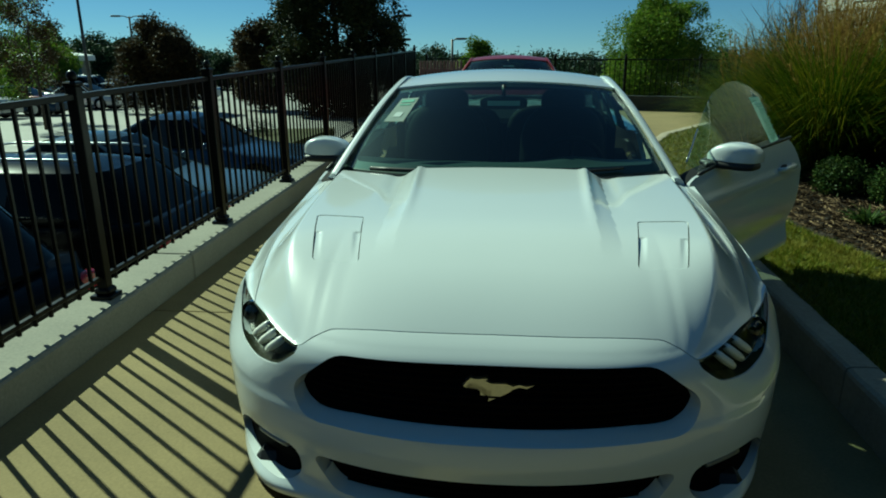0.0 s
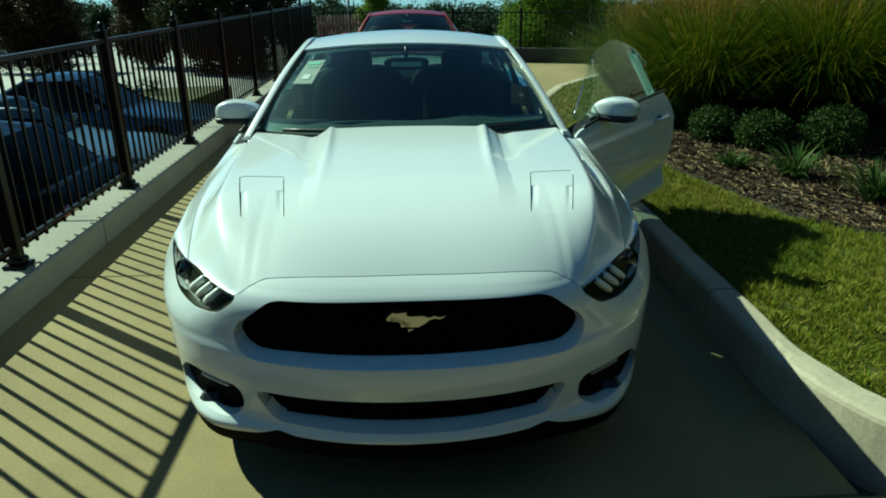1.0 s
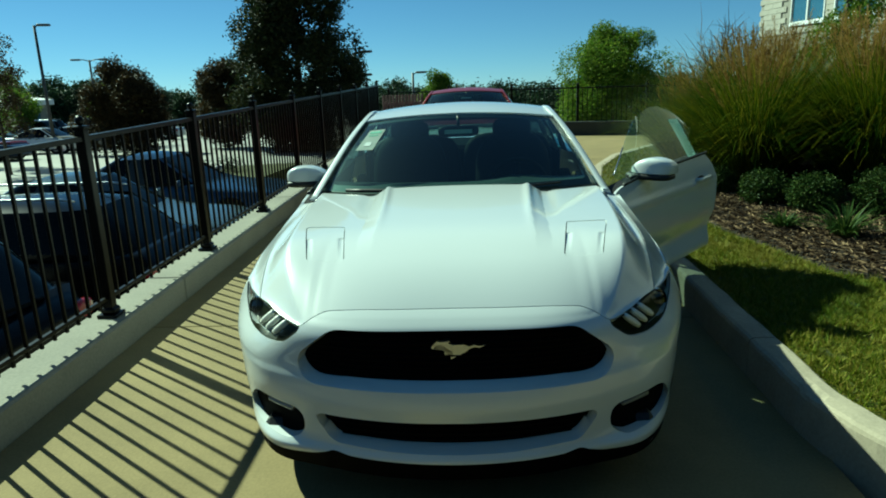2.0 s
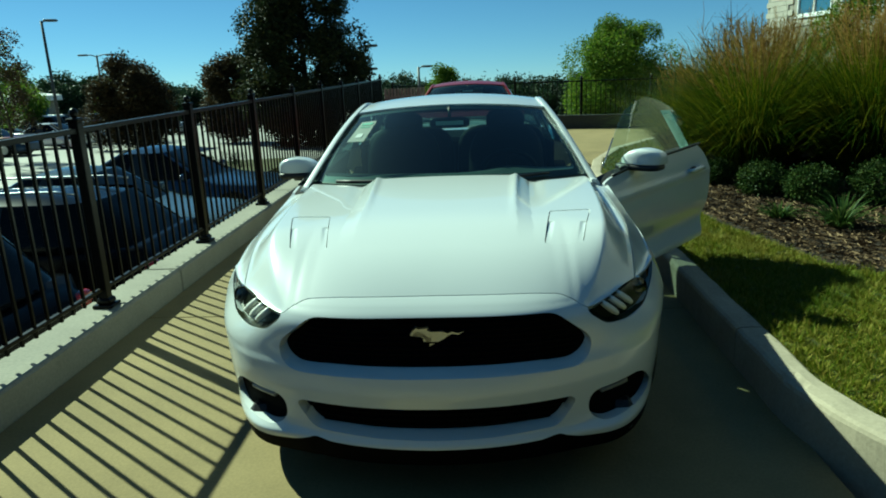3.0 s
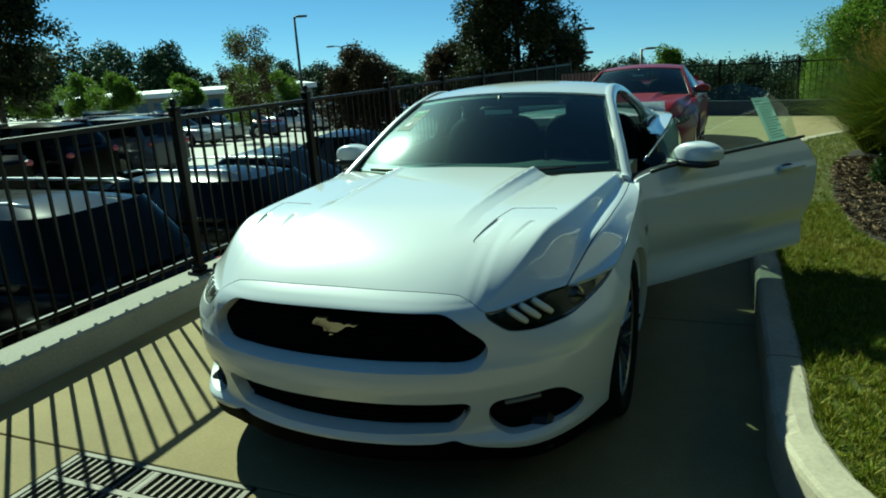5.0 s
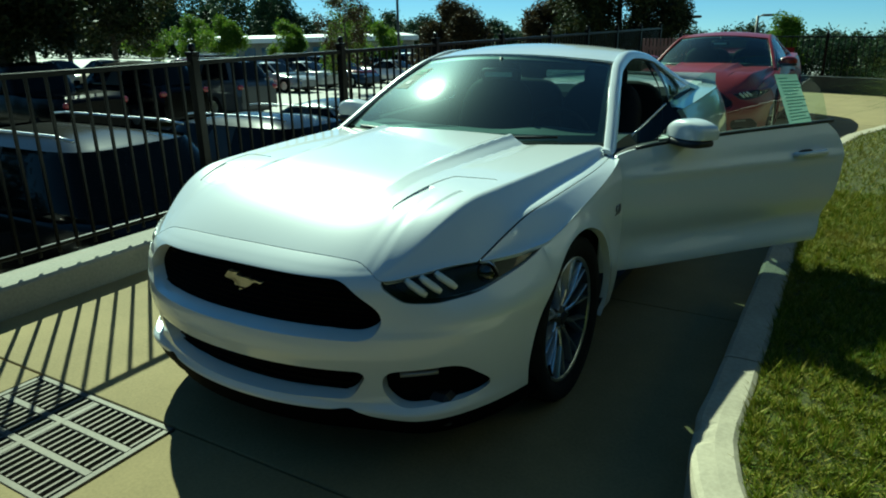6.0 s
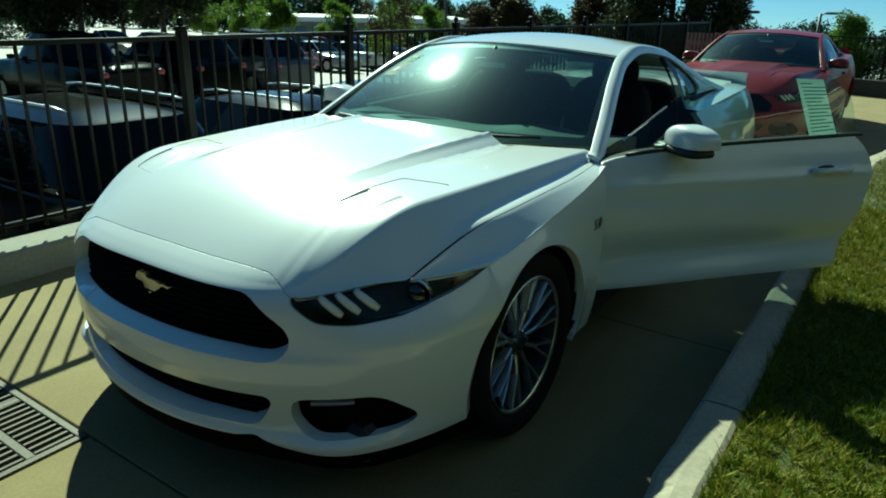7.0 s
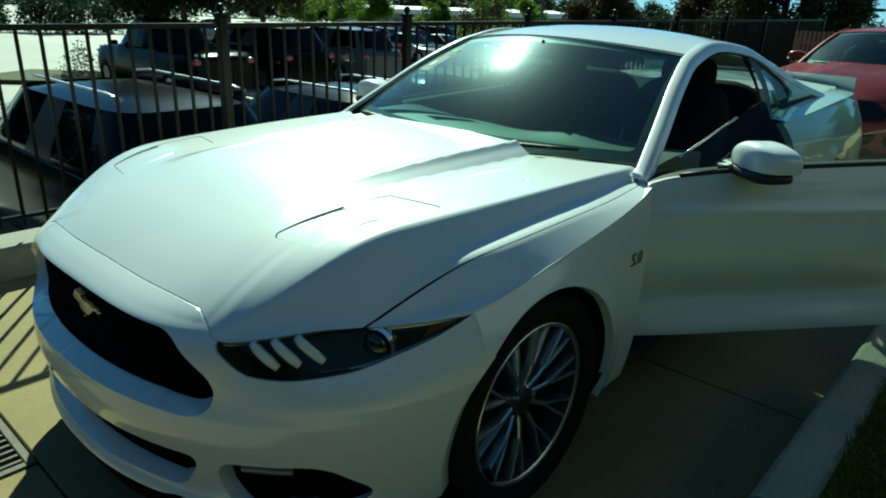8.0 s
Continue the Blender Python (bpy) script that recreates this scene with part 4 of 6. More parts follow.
    # price label inside the windscreen of the car that stands open
    if door_open:
        st = [wind(np.array(a), np.array(b)) + np.array([0, -0.0015, 0.0025]) for a, b in ((-0.905, 0.50), (-0.745, 0.50), (-0.715, 0.82), (-0.875, 0.82))]
        lab = link_mesh("window_label", st, [(0, 1, 2, 3)], SHEET, car, "white and green price label on the windscreen")
        for (a, b, w, h, mt) in ((0.5, 0.86, 0.36, 0.06, GREEN_INK), (0.5, 0.70, 0.30, 0.03, GREEN_INK), (0.5, 0.28, 0.20, 0.10, INK)):
            q = lambda fu, fv: (1 - fv) * ((1 - fu) * st[0] + fu * st[1]) + fv * ((1 - fu) * st[3] + fu * st[2]) + np.array([0, -0.003, 0.002])
            link_mesh("label_print", [q(a - w, b - h), q(a + w, b - h), q(a + w, b + h), q(a - w, b + h)], [(0, 1, 2, 3)], mt, lab)
    # doors
    for sx, mk in ((1, lambda S: S), (-1, mirrored)):
        def door_skin(y, v):
            z = ZE(y) + 0.004 - v * (ZE(y) + 0.004 - 0.345)
            return np.stack([side_x(y, np.minimum(z, ZE(y))), y, z], -1)
        trim_by = [lambda u, v, P: u - DOOR_F(P[:, 2]) - 0.003, lambda u, v, P: DOOR_B(P[:, 2]) - 0.003 - u]
        door = skin("door", mk(door_skin), (1.40, 2.94), (0, 1), g(110), g(70), body, car, "long white coupe door standing open" if door_open and sx > 0 else "", trim_by, flip=sx > 0, flange=lambda P, N: P - np.array([sx * 0.014, 0, 0]))
        skin("door_lining", mk(lambda y, v: door_skin(y, v) - np.array([0.083, 0, 0])), (1.40, 2.94), (0, 1), 40, 24, CABIN, door, "black inner lining", trim_by, flip=sx < 0, flange=lambda P, N: P + np.array([sx * 0.068, 0, 0]))
        bl = [(sx * (float(XE(y)) - 0.004), y, float(ZE(y)) + 0.008) for y in np.linspace(1.64, 2.88, 20)]
        tube("belt_strip", bl, 0.009, TRIM, door, "", 6)
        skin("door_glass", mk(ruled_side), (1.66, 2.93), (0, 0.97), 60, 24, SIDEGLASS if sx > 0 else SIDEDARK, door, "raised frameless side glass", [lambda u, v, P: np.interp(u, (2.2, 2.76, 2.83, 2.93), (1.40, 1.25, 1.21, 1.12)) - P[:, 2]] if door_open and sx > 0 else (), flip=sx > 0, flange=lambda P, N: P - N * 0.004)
        edge = [ruled_side(np.array(y), np.array(0.97)) * np.array([sx, 1, 1]) for y in np.linspace(1.67, 2.10, 12)]
        tube("glass_edge", edge[:7], 0.0045, CHROME, door, "bright front edge of the glass", 6)
        # mirror
        def shaped(x, y, z):
            k = min(1.0, max(-1.0, (x - 0.914) / 0.126))
            t = (k + 1) / 2
            grow = 0.30 + 0.78 * math.sin(math.pi * 0.80 * t ** 0.80)
            d = z - 0.962
            return (x, y + 0.03 * k * k, 0.962 + (d * 1.10 * grow if d > 0 else d * 0.12))
        fl = (lambda x, y, z: shaped(x, y, z)) if sx > 0 else (lambda x, y, z: (lambda q: (-q[0], q[1], q[2]))(shaped(-x, y, z)))
        mh = blob("wing_mirror", (0.914 * sx, 1.890, 0.962), (0.126, 0.068, 0.070), body, door, "painted wing mirror", 4.8, None, 40, 24, fl)
        blob("mirror_base", (0.900 * sx, 1.893, 0.938), (0.139, 0.071, 0.021), TRIM, mh, "", 4.0, None, 28, 10)
        tube("mirror_arm", [(0.820 * sx, 1.80, 0.930), (0.85 * sx, 1.85, 0.935), (0.90 * sx, 1.89, 0.940)], [0.020, 0.018, 0.016], TRIM, mh, "", 10, 1.0)
        blob("mirror_glass", (0.920 * sx, 1.954, 0.985), (0.092, 0.006, 0.042), CHROME, mh, "", 4.0)
        # handle with its recess
        hx = float(side_x(np.array(2.70), np.array(0.815)))
        blob("handle_recess", ((hx - 0.002) * sx, 2.66, 0.812), (0.006, 0.055, 0.024), TRIM, door, "", 2.5)
        hv = [((hx + (0.004 if k in (0, 8) else 0.026)) * sx, 2.575 + 0.028 * k, 0.816) for k in range(9)]
        tube("door_handle", hv, [0.012] + [0.014] * 7 + [0.012], body, door, "", 10)
        if door_open and sx > 0:
            q = lambda y, t: ruled_side(np.array(y), np.array(t)) + np.array([0.006, 0, 0])
            sheet = link_mesh("price_sheet", [q(2.590, 0.02), q(2.765, 0.02), q(2.775, 0.72), q(2.610, 0.72)], [(0, 1, 2, 3)], DOOR_SHEET, door, "pale green printed price sheet on the glass")
            for k in range(14):
                t0, t1 = 0.08 + 0.044 * k, 0.08 + 0.044 * k + 0.016
                lean = 0.024
                y0, y1 = 2.604, 2.752 - 0.03 * (k % 4 == 1) - 0.05 * (k % 5 == 3)
                o = np.array([0.002, 0, 0])
                link_mesh("print_line", [q(y0 + lean * t0, t0) + o, q(y1 + lean * t0, t0) + o, q(y1 + lean * t1, t1) + o, q(y0 + lean * t1, t1) + o], [(0, 1, 2, 3)], PRINT, sheet)
            hinge = Vector((0.868, 1.55, 0))
            door.matrix_basis = Matrix.Translation(hinge) @ Matrix.Rotation(radians(-38.4), 4, "Z") @ Matrix.Translation(-hinge)
    return car


coupe("white two-door sports coupe with its driver's door open, parked on concrete", WHITE, pose(0, 0, 0), True)
coupe("red two-door sports coupe parked behind the white one", RED, pose(-0.02, 7.20, -0.084, 0, 0, -0.6), False, 0.5)

# ---------------------------------------------------------------- ground and paving
rnd = random.Random(7)
LOT = -1.15


def gz(y):
    """Level of the car park, which falls away behind the terrace."""
    return LOT - 0.045 * max(0.0, y - 12.0)


DRIVE = [(1.53, 5.2), (1.60, 6.3), (1.82, 7.4), (2.30, 8.6), (3.30, 10.0), (5.2, 11.3), (8.5, 12.3), (14.0, 13.0)]
FAR = [(-2.05, 16.2), (0.2, 15.6), (2.2, 14.9), (4.5, 14.4), (8.5, 14.3), (14.0, 14.8)]


def sheet(name, outline, z, mat, parent=None, drop=0.0):
    """A flat piece with an outline, with sides when drop is given."""
    n = len(outline)
    v = [(x, y, z) for x, y in outline]
    f = [tuple(range(n))]
    if drop:
        v += [(x, y, z - drop) for x, y in outline]
        f += [(i, n + i, n + (i + 1) % n, (i + 1) % n) for i in range(n)]
    bm = bmesh.new()
    vs = [bm.verts.new(p) for p in v]
    for p in f:
        bm.faces.new([vs[i] for i in p])
    bmesh.ops.triangulate(bm, faces=[q for q in bm.faces if len(q.verts) > 4])
    bmesh.ops.recalc_face_normals(bm, faces=bm.faces)
    return part(name, bm, mat, parent, "", False)


def strip(path, profile):
    """Carry a closed (across, up) profile along a flat path."""
    pts = [Vector((x, y, 0)) for x, y in path]
    n = len(profile)
    v, f = [], []
    for i, p in enumerate(pts):
        d = (pts[min(i + 1, len(pts) - 1)] - pts[max(i - 1, 0)]).normalized()
        a = Vector((d.y, -d.x, 0))
        v += [p + a * u + Vector((0, 0, w)) for u, w in profile]
    for i in range(len(pts) - 1):
        f += [(i * n + k, i * n + (k + 1) % n, (i + 1) * n + (k + 1) % n, (i + 1) * n + k) for k in range(n)]
    f += [tuple(range(n - 1, -1, -1)), tuple((len(pts) - 1) * n + k for k in range(n))]
    return v, f


gr = [(-900, -900, LOT), (900, -900, LOT), (900, 12, LOT), (-900, 12, LOT), (900, 900, gz(900)), (-900, 900, gz(900))]
tagged(link_mesh("ground", gr, [(0, 1, 2, 3), (3, 2, 4, 5)], ASPHALT), "wide grey asphalt ground of the car park", "ground", kind="structure")
base_line = [(-2.33, -16), (14, -16), (14, 15.6)] + [(x, y + 0.4) for x, y in reversed(FAR[:-1])] + [(-2.33, 16.6)]
tagged(sheet("terrace", base_line, -0.102, JOINT, None, 1.5), "raised terrace under the driveway", "terrace", kind="structure")

# concrete driveway slabs with open joints
drive = thing("pavement", "tan concrete driveway slabs with narrow joints", "pavement", kind="structure")
joints = [-1.45, -1.05, -0.115, 1.965, 4.05, 6.10]
for k, (a, b) in enumerate(zip(joints, joints[1:])):
    if k == 1:
        spans = [(-2.05, -1.25), (-1.25, -0.34), (-0.34, 1.60), (1.60, 3.2)]
    elif b <= -0.1:
        spans = [(-2.05, 1.60), (1.60, 3.2)]
    else:
        spans = [(-2.05, 1.50)]
    for lo, hi in spans:
        y1 = b
        if (lo, hi) == (-1.25, -0.34):
            y1 = -0.64
        if a == -1.05 and hi == 3.2:
            y1 = -0.62
        box_part("slab", (lo + 0.004, a + 0.004, -0.12), (hi - 0.004, y1 - 0.004, 0.0), CONCRETE, drive, "", 0.004)
sheet("slab", [(2.55, -0.62), (1.60, -0.62), (1.60, -0.115), (1.75, -0.115), (2.1, -0.42), (2.55, -0.60)], 0.0, CONCRETE, drive, 0.1)
sheet("slab", [(-2.046, 6.104), (1.52, 6.104), (1.60, 6.4), (1.82, 7.4), (2.30, 8.6), (3.30, 10.0), (3.60, 10.25), (1.5, 10.4), (-2.046, 10.4)], -0.08, CONCRETE, drive, 0.1)
sheet("slab", [(-2.046, 10.408), (1.5, 10.408), (3.60, 10.258), (5.2, 11.3), (8.5, 12.3), (14.0, 13.0)] + list(reversed(FAR)), -0.08, CONCRETE, drive, 0.1)

# unseen ground past the apron, added dark to cut warm bounce on the car
tagged(box_part("lane", (-2.05, -16, -0.12), (13.9, -1.455, -0.006), surface("unseen_dark_ground", (0.030, 0.030, 0.029), (0.060, 0.058, 0.055), 0.4, 80, 0.92, 0.35, depth=0.005), None, "", 0.0), "unseen dark ground added in front of the apron to cut bounce light", "road", kind="structure")

# second piece of the added dark ground, out of view beside the kerb
tagged(box_part("lane", (3.206, -1.449, -0.12), (13.9, -0.60, -0.006), bpy.data.materials["unseen_dark_ground"], None, "", 0.0), "unseen dark ground added beside the lawn kerb to cut bounce light", "road", kind="structure")

# retaining wall top under the fence
wall = thing("wall", "long low concrete wall carrying a black fence", "wall", kind="structure")
ys = [-16, -11.2, -7.5, -3.8, -0.75, 2.55, 5.85, 9.15, 12.45, 16.6]
for a, b in zip(ys, ys[1:]):
    box_part("wall_block", (-2.335, a + 0.003, LOT), (-2.055, b - 0.003, 0.165), WALLM, wall, "", 0.012)

# drain
grate = thing("drain_grate", "slotted cast iron drain grate set in the concrete", "drain grate")
# shallow box; the shade of a deep pit is painted by its colour
box_part("pit", (-1.24, -0.64, -0.11), (-0.35, -0.12, -0.045), PITM, grate, "shallow pit, coloured near-black for its shade", 0.0)
for lo, hi in (((-1.245, -0.645, -0.04), (-0.345, -0.618, 0.003)), ((-1.245, -0.147, -0.04), (-0.345, -0.120, 0.003)), ((-1.245, -0.618, -0.04), (-1.215, -0.147, 0.003)), ((-0.375, -0.618, -0.04), (-0.345, -0.147, 0.003))):
    box_part("frame_bar", lo, hi, CAST, grate, "", 0.003)
for y in (-0.462, -0.303):
    box_part("cross_bar", (-1.215, y - 0.017, -0.03), (-0.375, y + 0.017, 0.001), CAST, grate, "", 0.004)
for row in ((-0.618, -0.479), (-0.445, -0.320), (-0.286, -0.147)):
    for k in range(22):
        x = -1.205 + 0.0385 * k
        box_part("bar", (x - 0.0085, row[0], -0.03), (x + 0.0085, row[1], 0.000), CAST, grate, "", 0.003)
box_part("middle_rib", (-0.812, -0.618, -0.035), (-0.778, -0.147, 0.0015), CAST, grate, "", 0.004)

# kerb along the lawn: long stones, one joint open beside the car
prof = [(-0.076, -0.10), (-0.076, 0.178), (-0.070, 0.194), (-0.054, 0.204), (0.0, 0.207), (0.054, 0.204), (0.070, 0.194), (0.076, 0.178), (0.076, -0.10)]
arc = [(2.63 - 1.10 * math.cos(radians(a)), 0.62 - 1.10 * math.sin(radians(a))) for a in range(90, -1, -6)]
kerb_runs = [[(8.0, -0.48), (5.5, -0.48), (2.63, -0.48)], arc + [(1.535, 0.85), (1.535, 1.108)], [(1.535, 1.119), (1.535, 2.6), (1.53, 4.10)], [(1.53, 4.108), (1.53, 5.2)] + DRIVE[1:4], DRIVE[3:]]
kerb = thing("kerb", "weathered concrete kerb round the lawn, chipped in places", "kerb", kind="structure")
for run in kerb_runs:
    pts = []
    for (x0, y0), (x1, y1) in zip(run, run[1:]):
        n = max(1, int(math.hypot(x1 - x0, y1 - y0) / 0.035))
        pts += [(x0 + (x1 - x0) * i / n, y0 + (y1 - y0) * i / n) for i in range(n)]
    pts.append(run[-1])
    v, f = strip(pts, prof)
    v = [Vector((p.x + 0.004 * noise.noise(p * 9), p.y + 0.004 * noise.noise(p * 9 + Vector((5, 0, 0))), p.z + (0.006 * noise.noise(p * 6) if p.z > 0.15 else 0))) for p in v]
    for p in v:
        if p.z > 0.17 and abs(p.y - 0.53) < 0.12 and p.x < 1.53:
            worn = 1 - (abs(p.y - 0.53) / 0.12) ** 2
            p.z -= worn * (0.008 + 0.012 * noise.noise(p * 25))
            p.x += worn * (0.005 + 0.006 * noise.noise(p * 25))
    link_mesh("kerb_stone", v, f, KERBM, kerb, smooth=False)
far_kerb = [(x, y + 0.10) for x, y in FAR]
v, f = strip(list(reversed(far_kerb)), [(-0.10, -0.12), (-0.10, 0.24), (0.10, 0.24), (0.10, -0.12)])
tagged(link_mesh("kerb_far", v, f, surface("dark_kerb", (0.02, 0.025, 0.022), (0.05, 0.055, 0.05), 2, 40, 0.9, 0.3)), "dark low kerb wall behind the driveway", "kerb", kind="structure")


# ---------------------------------------------------------------- lawn, mulch bed
def lawn_z(x, y):
    return 0.195 + 0.012 * noise.noise(Vector((x * 0.9, y * 0.9, 0))) + 0.05 * float(sstep(2.5, 7.0, x))


BED = [(2.12, 3.9), (2.14, 3.40), (2.28, 2.85), (2.42, 2.25), (2.72, 1.90), (3.4, 1.55), (4.6, 1.25), (8.0, 1.0), (13.5, 1.0), (13.5, 10.6), (9, 10.6), (5.4, 9.6), (3.6, 8.6), (2.66, 7.4), (2.28, 6.0), (2.16, 4.9)]
LAWN_LINE = [(8.0, -0.41), (2.63, -0.41)] + [(2.63 - 1.03 * math.cos(radians(a)), 0.62 - 1.03 * math.sin(radians(a))) for a in range(84, -1, -6)] + [(1.606, 1.1), (1.602, 5.2), (1.67, 6.3), (1.87, 7.4), (2.35, 8.58), (3.33, 9.95), (5.2, 11.24), (8.5, 12.24), (13.9, 12.9), (13.9, -0.41)]


def inside(x, y, line):
    return poly_sd(np.asarray(x), np.asarray(y), line) < 0


def relief(name, line, step, height, mat):
    """Ground over an outline as a fine sheet that follows height(x, y)."""
    a = np.array(line)
    lo, hi = a.min(0), a.max(0)
    S = lambda u, v: np.stack([u, v, np.zeros_like(u)], -1)
    nu, nv = int((hi[0] - lo[0]) / step), int((hi[1] - lo[1]) / step)
    uv, polys = clipped_grid(S, (lo[0], hi[0]), (lo[1], hi[1]), nu, nv, [lambda u, v, P: -poly_sd(u, v, line)])
    vs = [(x, y, height(x, y)) for x, y in uv]
    return link_mesh(name, vs, polys, mat, smooth=True)


tagged(relief("lawn", LAWN_LINE, 0.13, lawn_z, SOIL), "patchy dry green lawn behind the kerb", "lawn", kind="structure")
tagged(relief("mulch", BED, 0.14, lambda x, y: lawn_z(x, y) + 0.03 * float(sstep(0, 0.25, -poly_sd(np.array(x), np.array(y), BED))) + 0.012 * noise.noise(Vector((x * 7, y * 7, 1))), MULCHB), "brown mulch bed with loose chips", "mulch bed", kind="structure")


def scatter(n, lo, hi, ok, seed):
    g = np.random.default_rng(seed)
    p = g.uniform(lo, hi, (n, 2))
    return p[ok(p[:, 0], p[:, 1])], g


# lawn blades, thick near the path and thinner away from it
V, F = [], []
for n, lo, hi in ((150000, (1.58, -0.43), (2.7, 3.2)), (60000, (1.58, 3.2), (3.0, 4.4)), (26000, (2.7, -0.43), (3.0, 3.2)), (34000, (1.56, 4.4), (3.0, 9.5)), (10000, (3.0, -0.45), (7.0, 1.9)), (6000, (2.8, 8.0), (9.0, 12.2))):
    P, g = scatter(n, lo, hi, lambda x, y: inside(x, y, LAWN_LINE) & ~inside(x, y, BED), n)
    H = g.uniform(0.010, 0.042, len(P)) * (1 + 0.5 * (lo[0] > 2.8))
    A, T = g.uniform(0, 2 * np.pi, len(P)), g.normal(0, 0.024, (len(P), 2))
    for (x, y), h, a, t in zip(P.tolist(), H.tolist(), A.tolist(), T.tolist()):
        # worn gaps between matted tufts
        tuft = noise.noise(Vector((x * 11, y * 11, 3))) + 0.6 * noise.noise(Vector((x * 27, y * 27, 8)))
        if tuft < -0.42:
            continue
        h *= min(1.9, max(0.3, 0.8 + 1.9 * noise.noise(Vector((x * 24, y * 24, 5)))))
        z, w = lawn_z(x, y) - 0.004, 0.0030 if y < 4.4 and x < 3 else 0.0038
        k = len(V)
        c, s = math.cos(a) * w, math.sin(a) * w
        V += [(x - c, y - s, z), (x + c, y + s, z), (x + t[0], y + t[1], z + h)]
        F.append((k, k + 1, k + 2))
tagged(link_mesh("grass", V, F, LAWN), "short green and straw-coloured grass blades", "grass", kind="stuff")
V, F = [], []
P, g = scatter(52000, (2.0, 1.0), (5.6, 6.6), lambda x, y: inside(x, y, BED), 5)
for x, y in P.tolist():
    a, l, w, t = g.uniform(0, 6.28), g.uniform(0.010, 0.040), g.uniform(0.0010, 0.0034), g.uniform(-0.7, 0.7)
    c, s = math.cos(a), math.sin(a)
    z = lawn_z(x, y) + 0.036 + 0.010 * g.uniform()
    k = len(V)
    V += [(x - c * l - s * w, y - s * l + c * w, z), (x - c * l + s * w, y - s * l - c * w, z + 0.004), (x + c * l + s * w, y + s * l - c * w, z + 0.02 * t + 0.006), (x + c * l - s * w, y + s * l + c * w, z + 0.02 * t)]
    F.append((k, k + 1, k + 2, k + 3))
tagged(link_mesh("mulch_chips", V, F, CHIPS), "loose brown and grey mulch chips", "mulch", kind="stuff")


# ---------------------------------------------------------------- plants
def leaf_cloud(n, shape, size, seed, up=0.3, per=1):
    """Many small four-sided leaves, per of them round each point that shape(g) gives."""
    g = np.random.default_rng(seed)
    pts = [tuple(c) for c in (shape(g) for _ in range(n)) if c is not None]
    C = np.repeat(np.array(pts), per, 0)
    m = len(C)
    if per > 1:
        C = C + g.normal(0, size * 0.8, (m, 3))
    D = g.normal(0, 1, (m, 3))
    D[:, 2] = D[:, 2] * 0.6 - up
    D /= np.linalg.norm(D, axis=1, keepdims=True)
    S = np.cross(D, g.normal(0, 1, (m, 3)))
    S /= np.linalg.norm(S, axis=1, keepdims=True)
    l, w = size * g.uniform(0.3, 0.65, (m, 1)), size * g.uniform(0.15, 0.275, (m, 1))
    V = np.stack([C - D * l, C + S * w, C + D * l, C - S * w], 1).reshape(-1, 3)
    return V.tolist(), [(k, k + 1, k + 2, k + 3) for k in range(0, 4 * m, 4)]


def tree(name, label, at, height, crown_w, crown_lo, leaf, n, size, seed, lobes=26, taper=0.5, group="", sparse=0.0, trunk_r=0.10):
    """A tapered trunk with limbs and a crown of leaf clumps with an uneven outline and gaps."""
    g = np.random.default_rng(seed)
    t = thing(name, label, "tree", at, group)
    trunk = [(0.05 * math.sin(k), 0.05 * math.cos(2 * k), height * 0.92 * k / 7) for k in range(8)]
    tube("trunk", trunk, [trunk_r * (1 - 0.85 * k / 7) for k in range(8)], BARK, t, "", 9)
    R, h = crown_w / 2, height - crown_lo
    blobs = []
    for i in range(lobes):
        f = (i + 0.5) / lobes
        z = crown_lo + h * (0.06 + 0.90 * f)
        prof = math.sin(math.pi * (0.12 + 0.82 * f ** (0.75 + taper * 0.5))) ** 0.6
        a, r = g.uniform(0, 6.283), R * prof * g.uniform(0.35, 0.86)
        blobs.append((Vector((r * math.cos(a), r * math.sin(a), z)), R * g.uniform(0.22, 0.42) * (0.6 + 0.4 * prof)))
    for i, (c, r) in enumerate(blobs[::3]):
        root = Vector((0, 0, max(crown_lo * 0.55, c.z - 0.55 * c.xy.length - 0.1)))
        mid = root.lerp(c, 0.55) + Vector((0, 0, 0.05 * height * g.uniform(-0.3, 0.5)))
        v, f = sweep([root, mid, c], [trunk_r * 0.42, trunk_r * 0.26, trunk_r * 0.06], 6)
        link_mesh("limb", v, f, BARK, t, smooth=True)

    def where(gg):
        c, r = blobs[gg.integers(len(blobs))]
        d = Vector(gg.normal(0, 1, 3)).normalized()
        q = c + d * (r * gg.uniform(0.45, 1.08) ** 0.6)
        if noise.noise(q * (2.2 / max(R, 0.5)) + Vector((seed, 0, 0))) < sparse - 0.25:
            return None
        return q
    v, f = leaf_cloud(n, where, size * (0.5 if n > 10000 else 0.6), seed + 1, 0.3, 6 if n > 10000 else 4)
    link_mesh("crown", v, f, leaf, t)
    return t


